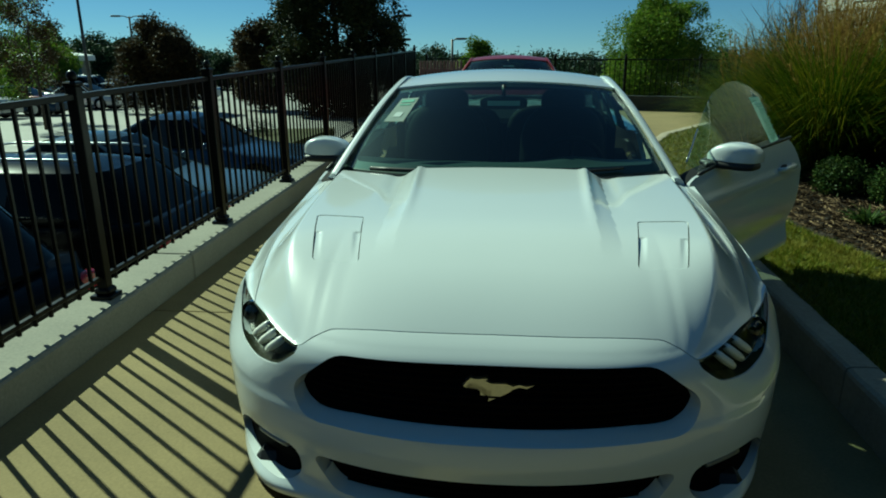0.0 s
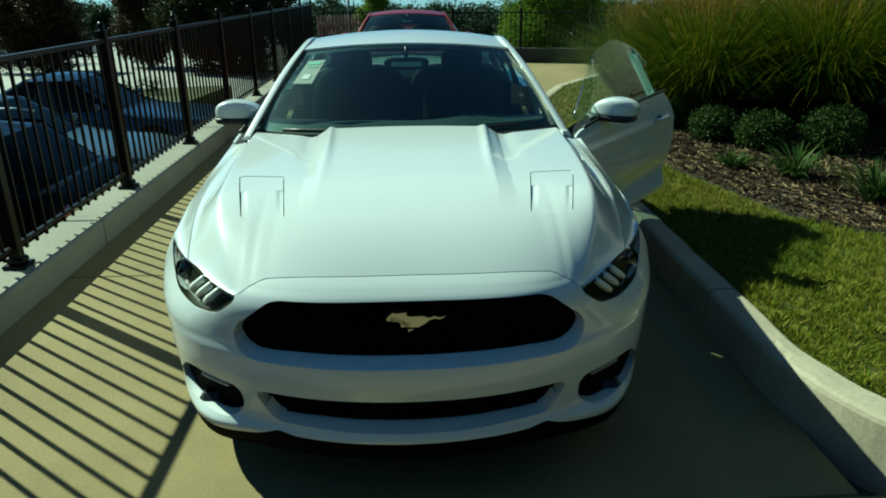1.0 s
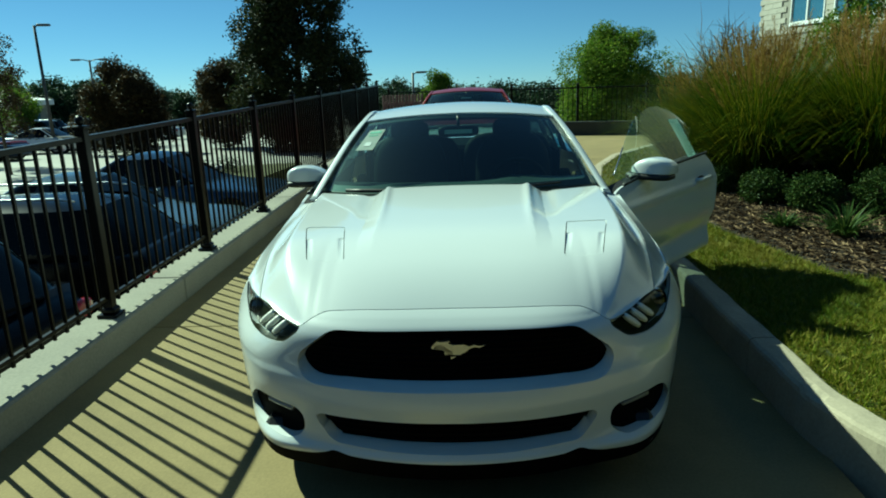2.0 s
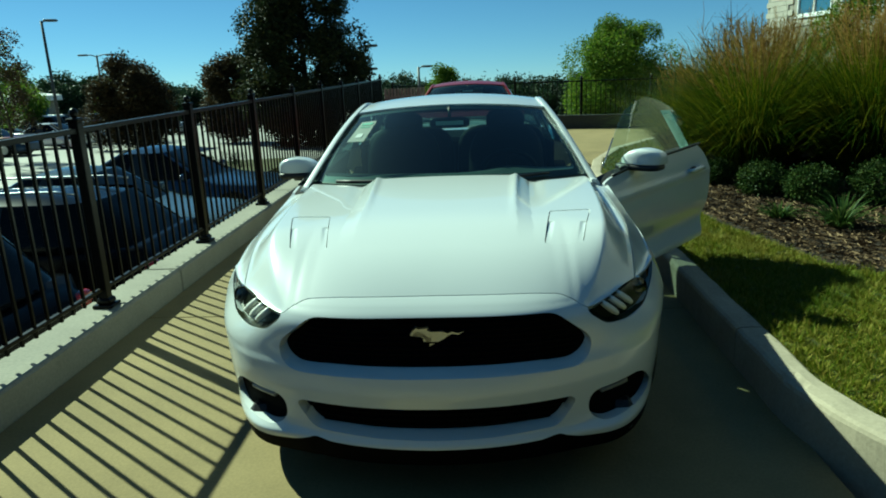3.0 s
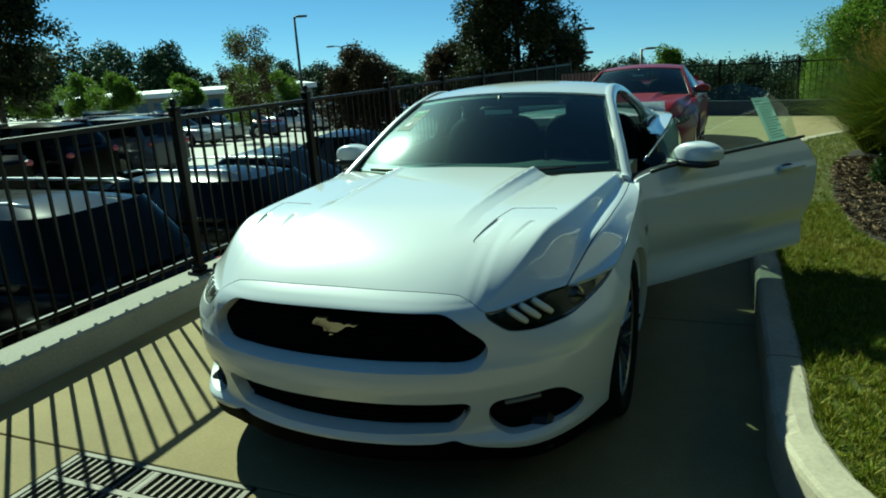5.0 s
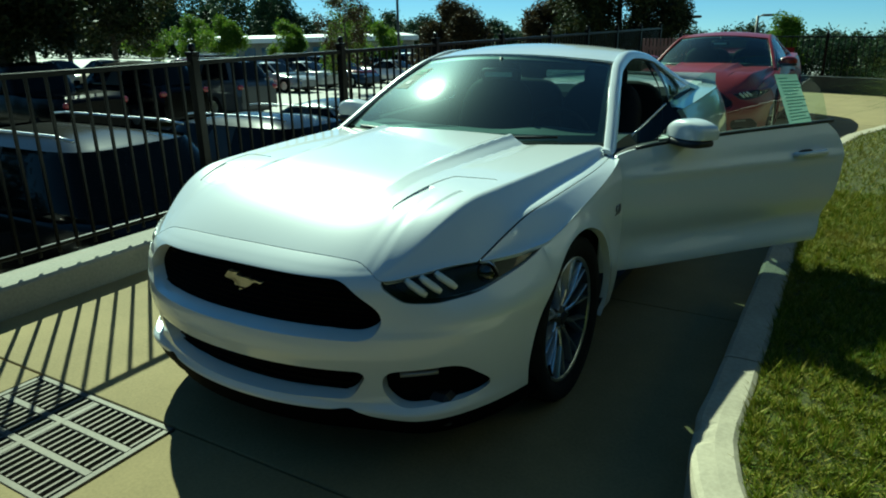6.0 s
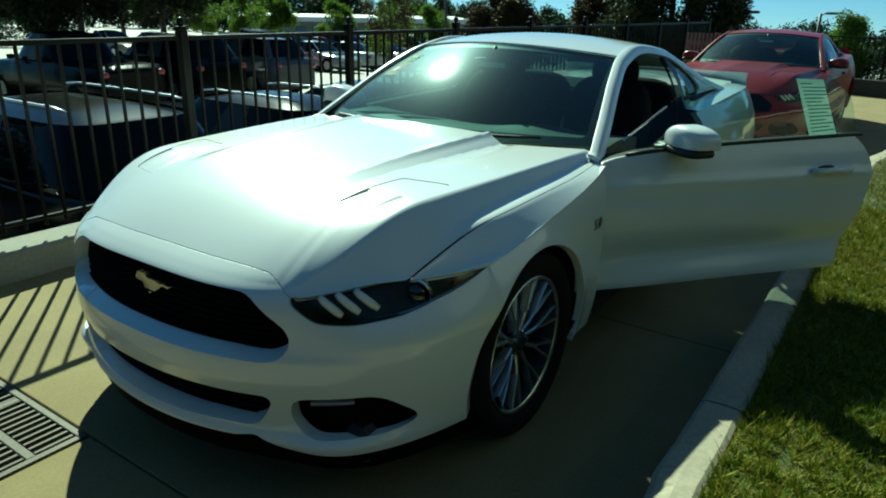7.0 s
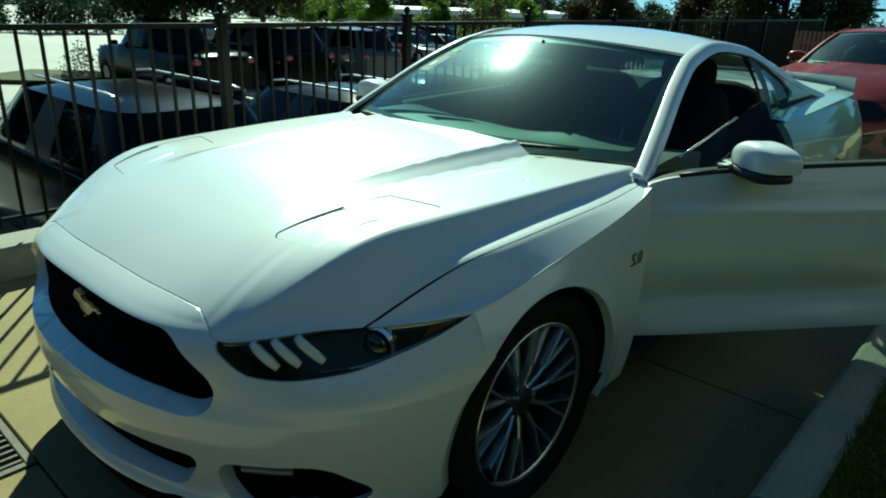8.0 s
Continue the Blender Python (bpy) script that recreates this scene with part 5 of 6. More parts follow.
def shrub(at, r, seed, label="small clipped green shrub in the mulch bed"):
    t = thing("shrub", label, "shrub", at, "shrubs in the bed")
    g = np.random.default_rng(seed)
    V, F = [], []
    for k in range(14):
        a = g.uniform(0, 6.28)
        tip = Vector((r * 0.7 * math.cos(a), r * 0.7 * math.sin(a), r * g.uniform(0.7, 1.2)))
        v, f = sweep([Vector((0, 0, -0.02)), tip * 0.5, tip], [0.009, 0.006, 0.003], 5)
        n0 = len(V)
        V += v
        F += [tuple(q + n0 for q in p) for p in f]
    link_mesh("stem_base", V, F, BARK, t)

    def where(gg):
        d = Vector(gg.normal(0, 1, 3)).normalized()
        rr = r * gg.uniform(0.55, 1.0) ** 0.5 * (1 + 0.22 * noise.noise(d * 2.5 + Vector((seed, 0, 0))))
        return Vector((d.x * rr, d.y * rr, max(0.02, r * 0.78 + d.z * rr * 0.80)))
    v, f = leaf_cloud(2600, where, 0.032, seed + 1, 0.0, 2)
    link_mesh("foliage", v, f, SHRUBLEAF, t)
    return t


def blades(n, r0, length, droop, width, seed, lean=0.6, segs=5):
    g = np.random.default_rng(seed)
    V, F, tips = [], [], []
    for _ in range(n):
        a, rr = g.uniform(0, 6.283), r0 * math.sqrt(g.uniform())
        p = Vector((rr * math.cos(a), rr * math.sin(a), 0))
        a2 = a + g.normal(0, 0.5)
        out = Vector((math.cos(a2), math.sin(a2), 0))
        side = Vector((-out.y, out.x, 0))
        L, tilt, dr = length * g.uniform(0.55, 1.1), lean * (0.15 + 1.1 * rr / r0) * g.uniform(0.5, 1.2), droop * g.uniform(0.3, 1.4)
        k0 = len(V)
        d = (Vector((0, 0, 1)) + out * tilt).normalized()
        for i in range(segs + 1):
            f = i / segs
            w = width * (1 - 0.9 * f * f)
            V += [p - side * w, p + side * w]
            d = (d + out * dr * f / segs - Vector((0, 0, 1)) * dr * f * 0.9 / segs).normalized()
            p = p + d * (L / segs)
            p.z = max(p.z, 0.02)
        F += [(k0 + 2 * i, k0 + 2 * i + 1, k0 + 2 * i + 3, k0 + 2 * i + 2) for i in range(segs)]
        tips.append(p)
    return V, F, tips


def reed_clump(at, height, r0, n, seed, label="tall ornamental grass clump with tan feathery plumes"):
    t = thing("ornamental_grass", label, "ornamental grass", at, "ornamental grasses in the bed")
    V, F, tips = blades(int(n * 1.5), r0, height * 1.42, 2.3, 0.0036, seed, 0.72, 8)
    link_mesh("foliage", V, F, REED, t)
    g = np.random.default_rng(seed + 3)
    V, F = [], []
    for _ in range(int(n * 0.045)):
        a, rr = g.uniform(0, 6.283), r0 * 1.1 * math.sqrt(g.uniform())
        base = Vector((rr * math.cos(a), rr * math.sin(a), 0.3))
        ln = Vector((g.normal(0, 0.24), g.normal(0, 0.24), 1)).normalized()
        top = base + ln * height * g.uniform(0.80, 1.16)
        k = len(V)
        s = Vector((0.0025, 0, 0))
        V += [base - s, base + s, top + s * 0.4, top - s * 0.4]
        F.append((k, k + 1, k + 2, k + 3))
        for j in range(26):
            q = top - ln * (0.30 * j / 26)
            d = (ln * 0.75 + Vector(g.normal(0, 0.38, 3))).normalized()
            sd = d.cross(Vector((0.3, 1, 0.2))).normalized() * 0.004
            e = q + d * g.uniform(0.04, 0.085)
            k = len(V)
            V += [q - sd, q + sd, e]
            F.append((k, k + 1, k + 2))
    link_mesh("seed_head", V, F, PLUME, t, "tan feathery seed plumes")
    return t


def on_bed(x, y, rz=0.0):
    return pose(x, y, lawn_z(x, y) + 0.02, 0, 0, rz)


for k, (x, y, h, r, n) in enumerate(((3.20, 5.55, 1.22, 0.24, 3800), (4.22, 5.10, 1.30, 0.32, 5200), (3.55, 6.85, 1.30, 0.26, 2200), (5.00, 6.00, 1.45, 0.34, 2400), (5.45, 4.55, 1.36, 0.34, 2800), (2.95, 7.10, 0.95, 0.22, 1600), (4.5, 7.6, 1.45, 0.34, 1800), (6.3, 5.2, 1.45, 0.36, 1500), (6.6, 3.6, 1.35, 0.36, 1500))):
    reed_clump(on_bed(x, y, 40 * k), h, r, n, 20 + k)
for k, (x, y, r) in enumerate(((2.86, 4.42, 0.20), (3.14, 4.02, 0.21), (3.66, 3.82, 0.25), (2.66, 5.10, 0.16), (4.25, 3.35, 0.24))):
    shrub(on_bed(x, y, 70 * k), r, 60 + k)
for k, (x, y, r) in enumerate(((2.92, 3.05, 0.34), (3.14, 2.42, 0.40), (2.62, 3.42, 0.20))):
    t = thing("daylily", "low strappy green daylily clump in the mulch", "plant", on_bed(x, y, 50 * k), "daylilies in the bed")
    V, F, _ = blades(150, 0.05, r, 2.2, 0.008, 90 + k, 0.9, 6)
    link_mesh("foliage", V, F, SHRUBLEAF, t)

# bare twiggy bush behind the grasses
t = thing("bare_bush", "leafless reddish twiggy bush behind the tall grasses", "shrub", on_bed(4.05, 9.2))
V, F = [], []
g = np.random.default_rng(4)
for _ in range(46):
    a, out = g.uniform(0, 6.28), abs(g.normal(0, 0.42))
    tip = Vector((out * math.cos(a), out * math.sin(a), g.uniform(1.2, 2.0) - 0.5 * out))
    mid = tip * 0.55 + Vector((0, 0, 0.12))
    runs = [([Vector((0, 0, 0)), mid, tip], [0.012, 0.007, 0.002])]
    for _ in range(9):
        f = g.uniform(0.35, 0.95)
        q = mid.lerp(tip, (f - 0.5) * 2) if f > 0.5 else mid * (f * 2)
        e = q + Vector(g.normal(0, 0.16, 3)) + Vector((0, 0, 0.20))
        runs.append(([q, q.lerp(e, 0.5) + Vector(g.normal(0, 0.02, 3)), e], [0.005, 0.0035, 0.0015]))
    for path, radii in runs:
        v, f = sweep(path, radii, 4)
        k = len(V)
        V += v
        F += [tuple(q + k for q in p) for p in f]
link_mesh("brushwood", V, F, TWIG, t)
tree("tree", "leafy green shrub tree beside the building", on_bed(5.5, 8.4), 2.35, 1.5, 0.5, GREENLEAF, 2600, 0.10, 77, 16)

# trees round the place
def plot(x, y, rz=0.0, s=1.0):
    return pose(x, y, gz(y) - 0.05, 0, 0, rz) @ Matrix.Diagonal((s, s, s, 1))


tree("tree", "large dense dark green tree beyond the fence", plot(-8.05, 31.0), 10.4, 6.0, 0.1, DARKLEAF, 26000, 0.36, 101, 64, 0.1, trunk_r=0.2)
tree("tree", "round bronze-leaved tree in the car park", plot(-17.5, 33.0), 4.35, 4.6, 0.3, RUSTLEAF, 12000, 0.30, 102, 40, 0.1)
tree("tree", "bronze-leaved tree behind the fence", plot(-13.4, 35.5), 4.6, 3.6, 0.3, RUSTLEAF, 9000, 0.30, 103, 30, 0.2)
tree("tree", "thin half-bare tree by the lane", plot(-20.5, 26.5), 5.2, 3.4, 1.0, GREENLEAF, 3000, 0.20, 114, 22, 0.2, sparse=0.18, trunk_r=0.07)
tree("tree", "thin half-bare tree in the car park", plot(-17.0, 22.4), 4.7, 3.0, 1.2, RUSTLEAF, 2600, 0.20, 104, 20, 0.2, sparse=0.22, trunk_r=0.07)
tree("tree", "bright green leafy tree beyond the driveway", plot(6.3, 29.0), 4.9, 4.9, 0.3, GREENLEAF, 18000, 0.24, 105, 46, 0.5)
tree("tree", "slim green tree behind the driveway", plot(-2.0, 40.5), 3.85, 2.4, 0.5, GREENLEAF, 5000, 0.26, 106, 18, 0.5)
lot_tree = tree("tree", "small green car park tree", plot(-42.7, 39.1), 4.2, 3.6, 1.5, GREENLEAF, 3500, 0.34, 107, 16, 0.4, "car park trees")
for x, y, rz, s in ((-39, 42.6, 50, 0.95), (-34.0, 43.5, 120, 0.9), (-47.5, 36, 200, 0.95), (-36, 52, 80, 1.0), (-22, 41, 160, 0.9), (-52, 44, 20, 1.1)):
    copy_thing(lot_tree, plot(x, y, rz, s))
shade_tree = tree("tree", "tall dark shade tree standing in the car park", plot(-23, 12.5), 7.4, 5.2, 2.3, DARKLEAF, 9000, 0.36, 131, 26, 0.3, "shade trees", trunk_r=0.15)
for x, y, rz, s in ((-18.5, 9.0, 100, 0.95), (-27, 18.5, 190, 1.1), (-44, 27, 250, 1.2)):
    copy_thing(shade_tree, plot(x, y, rz, s))


# distant woods: one belt of many leaf clumps
def woods(name, label, path, hgt, depth, n, size, seed):
    g = np.random.default_rng(seed)
    crowns = []
    for (x0, y0), (x1, y1) in zip(path, path[1:]):
        m = int(math.hypot(x1 - x0, y1 - y0) / (hgt * 0.16)) + 1
        for i in range(m):
            f = g.uniform()
            crowns.append((x0 + (x1 - x0) * f + g.normal(0, depth), y0 + (y1 - y0) * f + g.normal(0, depth), hgt * g.uniform(0.62, 1.08), hgt * g.uniform(0.16, 0.30)))

    def where(gg):
        x, y, h, r = crowns[gg.integers(len(crowns))]
        f = gg.uniform() ** 0.8
        rr = r * (0.5 + 0.9 * math.sin(math.pi * min(0.98, 0.25 + 0.72 * f)))
        a = gg.uniform(0, 6.28)
        q = gg.uniform(0.5, 1.0)
        return (x + rr * q * math.cos(a), y + rr * q * math.sin(a), gz(y) + h * (0.04 + 0.96 * f))
    v, f = leaf_cloud(n, where, size * 0.66, seed + 1, 0.3, 3)
    return tagged(link_mesh(name, v, f, FARLEAF), label, "woods", kind="stuff")


woods("far_woods", "dark green wooded skyline beyond the car park", [(-230, 40), (-160, 105), (-112, 128)], 15.0, 6, 52000, 1.35, 1)
woods("far_woods", "green woods stepping down beyond the car park", [(-112, 128), (-88, 140), (-66, 150)], 9.0, 5, 22000, 1.1, 12)
woods("far_woods", "low green woods beyond the roofs", [(-112, 128), (-70, 152), (-20, 160), (30, 150), (80, 120)], 5.4, 5, 36000, 1.1, 2)
woods("far_woods", "dark trees closing the car park", [(-40, 76), (-24, 81), (-4, 84)], 4.6, 2.5, 22000, 0.60, 17)
woods("hedge_trees", "dark green hedge trees behind the driveway", [(-3.5, 46), (2.0, 40), (9.5, 34), (17, 27)], 2.7, 0.9, 26000, 0.34, 3)
woods("hedge_trees", "dark trees along the terrace edge", [(8.2, 26.5), (10.4, 22.5), (10.6, 17)], 2.0, 0.5, 12000, 0.34, 6)
woods("near_hedge", "low clipped hedge strip in the car park", [(-8.6, 15.8), (-7.0, 17.5)], 0.75, 0.25, 2500, 0.09, 4)
woods("near_hedge", "dark green hedge trees at the edge of the car park", [(-44, 10), (-46, 17), (-47, 25)], 2.4, 0.6, 6000, 0.35, 21)
woods("near_hedge", "dark green hedge row beside the lane", [(-20, 7.0), (-16, 12.5)], 1.1, 0.3, 2500, 0.12, 8)
# out of view: added belt that blocks low sky and deepens the car's shade
woods("garden_trees", "unseen dense trees added beside and behind the forecourt to block sky light", [(10.5, 4.0), (10.0, -6.0), (6.0, -11.0), (-1.5, -12.0)], 6.5, 0.8, 26000, 0.62, 9)
# also out of view, an added belt behind and left of the camera
woods("garden_trees", "unseen dark trees added along the lower edge of the car park", [(-32, -2), (-30, -14), (-16, -24), (-2, -16)], 8.0, 1.6, 14000, 0.95, 15)

# ---------------------------------------------------------------- black picket fence on the wall
FX, FZ, PITCH = -2.185, 0.165, 1.62


def fence_run(fence, posts, pick_mesh, post_src):
    """Posts, two rails and pickets between the given post places."""
    for (x0, y0), (x1, y1) in zip(posts, posts[1:]):
        a = math.atan2(y1 - y0, x1 - x0)
        for z, t in ((1.258, 0.019), (0.285, 0.014)):
            L = math.hypot(x1 - x0, y1 - y0)
            m = pose((x0 + x1) / 2, (y0 + y1) / 2, z, 0, 0, math.degrees(a))
            box_part("rail", (-L / 2 + 0.02, -t, -t * 0.8), (L / 2 - 0.02, t, t * 0.8), IRON, fence, "", 0.003, m)
        n = 14
        for i in range(1, n):
            f = i / n
            p = new("picket", pick_mesh)
            p.parent = fence
            p.matrix_basis = pose(x0 + (x1 - x0) * f, y0 + (y1 - y0) * f, 0, 0, 0, math.degrees(a) + rnd.uniform(-2, 2))
    for x, y in posts:
        o = new("post")
        o.parent = fence
        o.matrix_basis = pose(x, y, FZ)
        for nm, me in post_src:
            c = new(nm, me)
            c.parent = o


bm = bmesh.new()
add_box(bm, (-0.0085, -0.0085, 0.235), (0.0085, 0.0085, 1.256), 0.0015)
o = part("picket_mould", bm, IRON)
pick_mesh = o.data
bpy.data.objects.remove(o)
post_src = []
for nm, lo, hi, bv in (("shaft", (-0.030, -0.030, 0.0), (0.030, 0.030, 1.145), 0.004), ("base_plate", (-0.062, -0.062, 0.0), (0.062, 0.062, 0.022), 0.005), ("base_collar", (-0.046, -0.046, 0.022), (0.046, 0.046, 0.060), 0.012), ("cap", (-0.037, -0.037, 1.145), (0.037, 0.037, 1.168), 0.006)):
    o = box_part(nm, lo, hi, IRON, None, "", bv)
    post_src.append((nm, o.data))
    bpy.data.objects.remove(o)
o = blob("finial", (0, 0, 1.195), (0.026, 0.026, 0.030), IRON, None, "", 2.0, None, 14, 10)
post_src.append(("finial", o.data))
bpy.data.objects.remove(o)
fence = thing("fence", "black metal picket fence with ball-topped posts on the wall", "fence")
fence_run(fence, [(FX, 1.75 + PITCH * k) for k in range(-7, 9)], pick_mesh, post_src)
back = thing("fence", "black metal picket fence behind the driveway", "fence")
bp = [(-2.1, 16.45), (-0.5, 16.1), (1.1, 15.6), (2.7, 15.2), (4.3, 14.85), (5.9, 14.75)]
fence_run(back, bp, pick_mesh, post_src)
for o in back.children:
    o.matrix_basis = Matrix.Translation((0, 0, -0.165 - 0.06)) @ o.matrix_basis


# ---------------------------------------------------------------- parked vehicles
def car_paint(name, c, metal=0.3):
    return surface(name, [v * 0.92 for v in c], c, 1.2, 200, 0.16, 0.0, metal=metal if max(c) > 0.05 else 0.0, coat=0.0, spec=0.3 if max(c) > 0.05 else 0.1)


P_BLACK, P_BLUE, P_SILVER, P_WHITE, P_GREY, P_STEEL, P_MAROON, P_TAN = (car_paint("parked_" + n, c) for n, c in (
    ("black", (0.003, 0.003, 0.0035)), ("blue", (0.03, 0.055, 0.11)), ("silver", (0.42, 0.44, 0.46)), ("white", (0.72, 0.72, 0.70)), ("grey", (0.10, 0.105, 0.11)), ("steel", (0.085, 0.12, 0.155)), ("maroon", (0.12, 0.012, 0.015)), ("tan", (0.30, 0.26, 0.19))))
TAIL = surface("red_tail_lamp", (0.20, 0.006, 0.006), (0.32, 0.012, 0.012), 20, 90, 0.2, 0.05, coat=1.0)
KINDS = {  # length, half width, hood height, roof height, screen foot, roof front, roof back, back foot, sill of glass
    "sedan": (4.75, 0.90, 0.86, 1.45, 1.30, 2.15, 3.05, 3.95, 0.96),
    "wagon": (4.70, 0.92, 0.96, 1.56, 1.20, 1.95, 4.05, 4.55, 1.08),
    "suv": (4.95, 0.96, 1.08, 1.74, 1.25, 1.90, 4.45, 4.85, 1.18),
    "truck": (5.6, 0.99, 1.12, 1.86, 1.45, 2.10, 3.35, 3.75, 1.20)}


def parked(kind, label, body, at, group="parked cars", detail=True):
    L, W, zh, zr, y0, y1, y2, y3, zb = KINDS[kind]
    car = thing("car", label, "car", at, group)
    zt = curve_fn([0, 0.10, y0, y0 + 0.3, y3, L - 0.05, L], [zh - 0.24, zh - 0.12, zh + 0.02, zb, zb, zb - 0.03, zb - 0.22]) if kind != "truck" else curve_fn([0, 0.10, y0, y0 + 0.3, y3, y3 + 0.2, L - 0.05, L], [zh - 0.2, zh - 0.1, zh + 0.02, zb, zb, zb - 0.03, zb - 0.04, zb - 0.2])
    wd = curve_fn([0, 0.12, 0.6, 1.2, L - 1.0, L - 0.15, L], [W * 0.70, W * 0.86, W * 0.98, W, W, W * 0.92, W * 0.80])

    def shell(u, y):
        s = np.abs(u)
        top, w = zt(y), wd(y)
        x = np.where(s < 0.5, s / 0.5 * w * 0.86, w * (0.86 + 0.14 * np.sin(np.clip((s - 0.5) / 0.5, 0, 1) * np.pi * 0.75) / 1.0))
        z = np.where(s < 0.5, top - 0.03 * (s / 0.5) ** 4, top - 0.03 - (top - 0.30) * ((np.clip(s, 0.5, 1) - 0.5) / 0.5) ** 1.15)
        return np.stack([x * np.sign(u), y, z], -1)
    arch = [lambda u, v, P, h=h: np.where(np.abs(u) > 0.5, np.hypot(P[:, 1] - h, P[:, 2] - 0.33) - 0.37, 1.0) for h in (0.92, L - 1.02)]
    skin("body", shell, (-1, 1), (0.0, L), 40, 40, body, car, "", arch, flange=inward(0.03))
    for yy, fl in ((0.0, True), (L, False)):
        skin("nose_panel" if fl else "tail_panel", lambda u, v, yy=yy: (lambda p: np.stack([p[..., 0], p[..., 1] + (0.0), 0.30 + (p[..., 2] - 0.30) * v], -1))(shell(np.clip(u, -1, 1) * 0.62, yy + 0 * u)), (-1, 1), (0, 1), 10, 4, body, car, flip=not fl)
    box_part("underside", (-W * 0.8, 0.3, 0.18), (W * 0.8, L - 0.25, 0.34), TRIM, car, "", 0.02)
    # greenhouse: one rounded tumblehome shell, glass below and a painted domed roof above
    zlo = zb - 0.03
    cy0, hy0, cy1, hy1 = (y0 + y3) / 2, (y3 - y0) / 2, (y1 + y2) / 2, (y2 - y1) / 2

    def house(a, v, grow=0.0):
        ca, sa = np.cos(a), np.sin(a)
        e = 2 / 5.0
        ux, uy = np.sign(ca) * np.abs(ca) ** e, np.sign(sa) * np.abs(sa) ** e
        k = np.clip(v, 0, 1) ** 1.15
        hx = W * (0.90 - 0.22 * k) + grow
        hy, cy = hy0 + (hy1 - hy0) * v + grow, cy0 + (cy1 - cy0) * v
        front = np.clip(-uy, 0, 1) ** 6 * (1 - v)
        return np.stack([hx * ux, cy + hy * uy, zlo - front * (zb - zh) + (zr - 0.07 - zlo) * v], -1)
    skin("window_glass", house, (0, 2 * math.pi), (0, 1), 64, 8, DARKGLASS, car, "dark tinted glass all round")
    for a in (0.80, 2.34, 3.94, 5.48):
        skin("pillar", lambda u, v: house(u, v, 0.006), (a - 0.11, a + 0.11), (0, 1), 6, 8, body, car)
    for a in (0.0, math.pi):
        skin("pillar", lambda u, v: house(u, v, 0.004), (a - 0.012, a + 0.012), (0, 1), 2, 6, TRIM, car)

    def cap(a, v):
        p = house(a, 1.0 + 0 * v, 0.012)
        d = np.clip(v, 0, 1) ** 0.8
        p[..., 0] *= 1 - d
        p[..., 1] = cy1 + (p[..., 1] - cy1) * (1 - d)
        p[..., 2] += -0.035 + 0.105 * (1 - (1 - v) ** 3)
        return p
    skin("roof", cap, (0, 2 * math.pi), (0, 0.999), 64, 10, body, car)
    if kind in ("suv", "wagon"):
        for sx in (-1, 1):
            tube("roof_rack", [(sx * W * 0.58, y1 + 0.25 + (y2 - y1 - 0.4) * k / 8, zr + (0.02 if k in (0, 8) else 0.045)) for k in range(9)], 0.014, RIMM, car, "", 6)
    for sx in (-1, 1):
        for yy in (0.92, L - 1.02):
            w = new("wheel")
            w.parent = car
            w.matrix_basis = pose(sx * (W - 0.10), yy, 0.33)
            v, f = lathe([(0.21, -0.09), (0.31, -0.11), (0.33, -0.07), (0.33, 0.07), (0.31, 0.11), (0.21, 0.09)], 20)
            link_mesh("tyre", v, f[:] if sx < 0 else [p[::-1] for p in f], RUBBER, w, smooth=True)
            v, f = lathe([(0.0, 0.075 * sx), (0.15, 0.06 * sx), (0.205, 0.085 * sx), (0.215, 0.05 * sx)], 20)
            link_mesh("rim", v, f[:] if sx < 0 else [p[::-1] for p in f], RIMM, w, smooth=True)
        hx = float(wd(np.array(0.10)))
        blob("headlight", (sx * hx * 0.80, 0.10, zh - 0.24), (0.15, 0.09, 0.06), CHROME, car, "", 2.5, None, 12, 8)
        blob("tail_light", (sx * W * 0.74, L - 0.04, zb - 0.24), (0.12, 0.06, 0.08), TAIL, car, "", 2.5, None, 12, 8)
        blob("wing_mirror", (sx * (W + 0.06), y0 + 0.42, zb + 0.02), (0.10, 0.05, 0.065), body, car, "", 2.5, None, 12, 8)
    return car


def bay(x, y, rz=90):
    return Matrix.Translation((x, y, gz(y))) @ Matrix.Rotation(radians(-2.55 if y > 13 else 0), 4, "X") @ pose(0, 0, 0, 0, 0, rz)


near = [("suv", "black van parked below the wall", P_BLACK, -5.6, False), ("suv", "black tall wagon parked below the wall", P_BLACK, -3.0, False), ("wagon", "black hatchback parked below the wall", P_BLACK, -0.40, False), ("suv", "black sport utility vehicle with silver roof racks", P_BLACK, 2.30, False), ("wagon", "black glossy wagon parked below the wall", P_BLACK, 4.95, False), ("sedan", "blue-grey sedan parked nose to the wall", P_STEEL, 7.60, True), ("sedan", "dark blue sedan parked nose to the wall", P_BLUE, 10.3, True)]
masters = {}
for kind, label, body, y, nose_in in near:
    L = KINDS[kind][0]
    masters[label] = parked(kind, label, body, bay(-3.25, y, 90) if nose_in else bay(-3.10 - L, y, -90))
# a second row across the lane and rows beyond
row2 = [("truck", "black pickup truck across the lane", P_BLACK, -19.4, 8.6, -90), ("suv", "black van in the second row", P_BLACK, -19.0, 11.4, -90), ("suv", "dark grey sport utility vehicle in the second row", P_GREY, -19.0, 14.1, -90),
        ("sedan", "white sedan in the far rows", P_WHITE, -27.0, 19.5, -90), ("sedan", "maroon sedan in the far rows", P_MAROON, -27.0, 22.3, -90), ("sedan", "light tan sedan in the far rows", P_TAN, -33.5, 21.2, 90), ("sedan", "silver sedan in the far rows", P_SILVER, -21.5, 25.0, 90)]
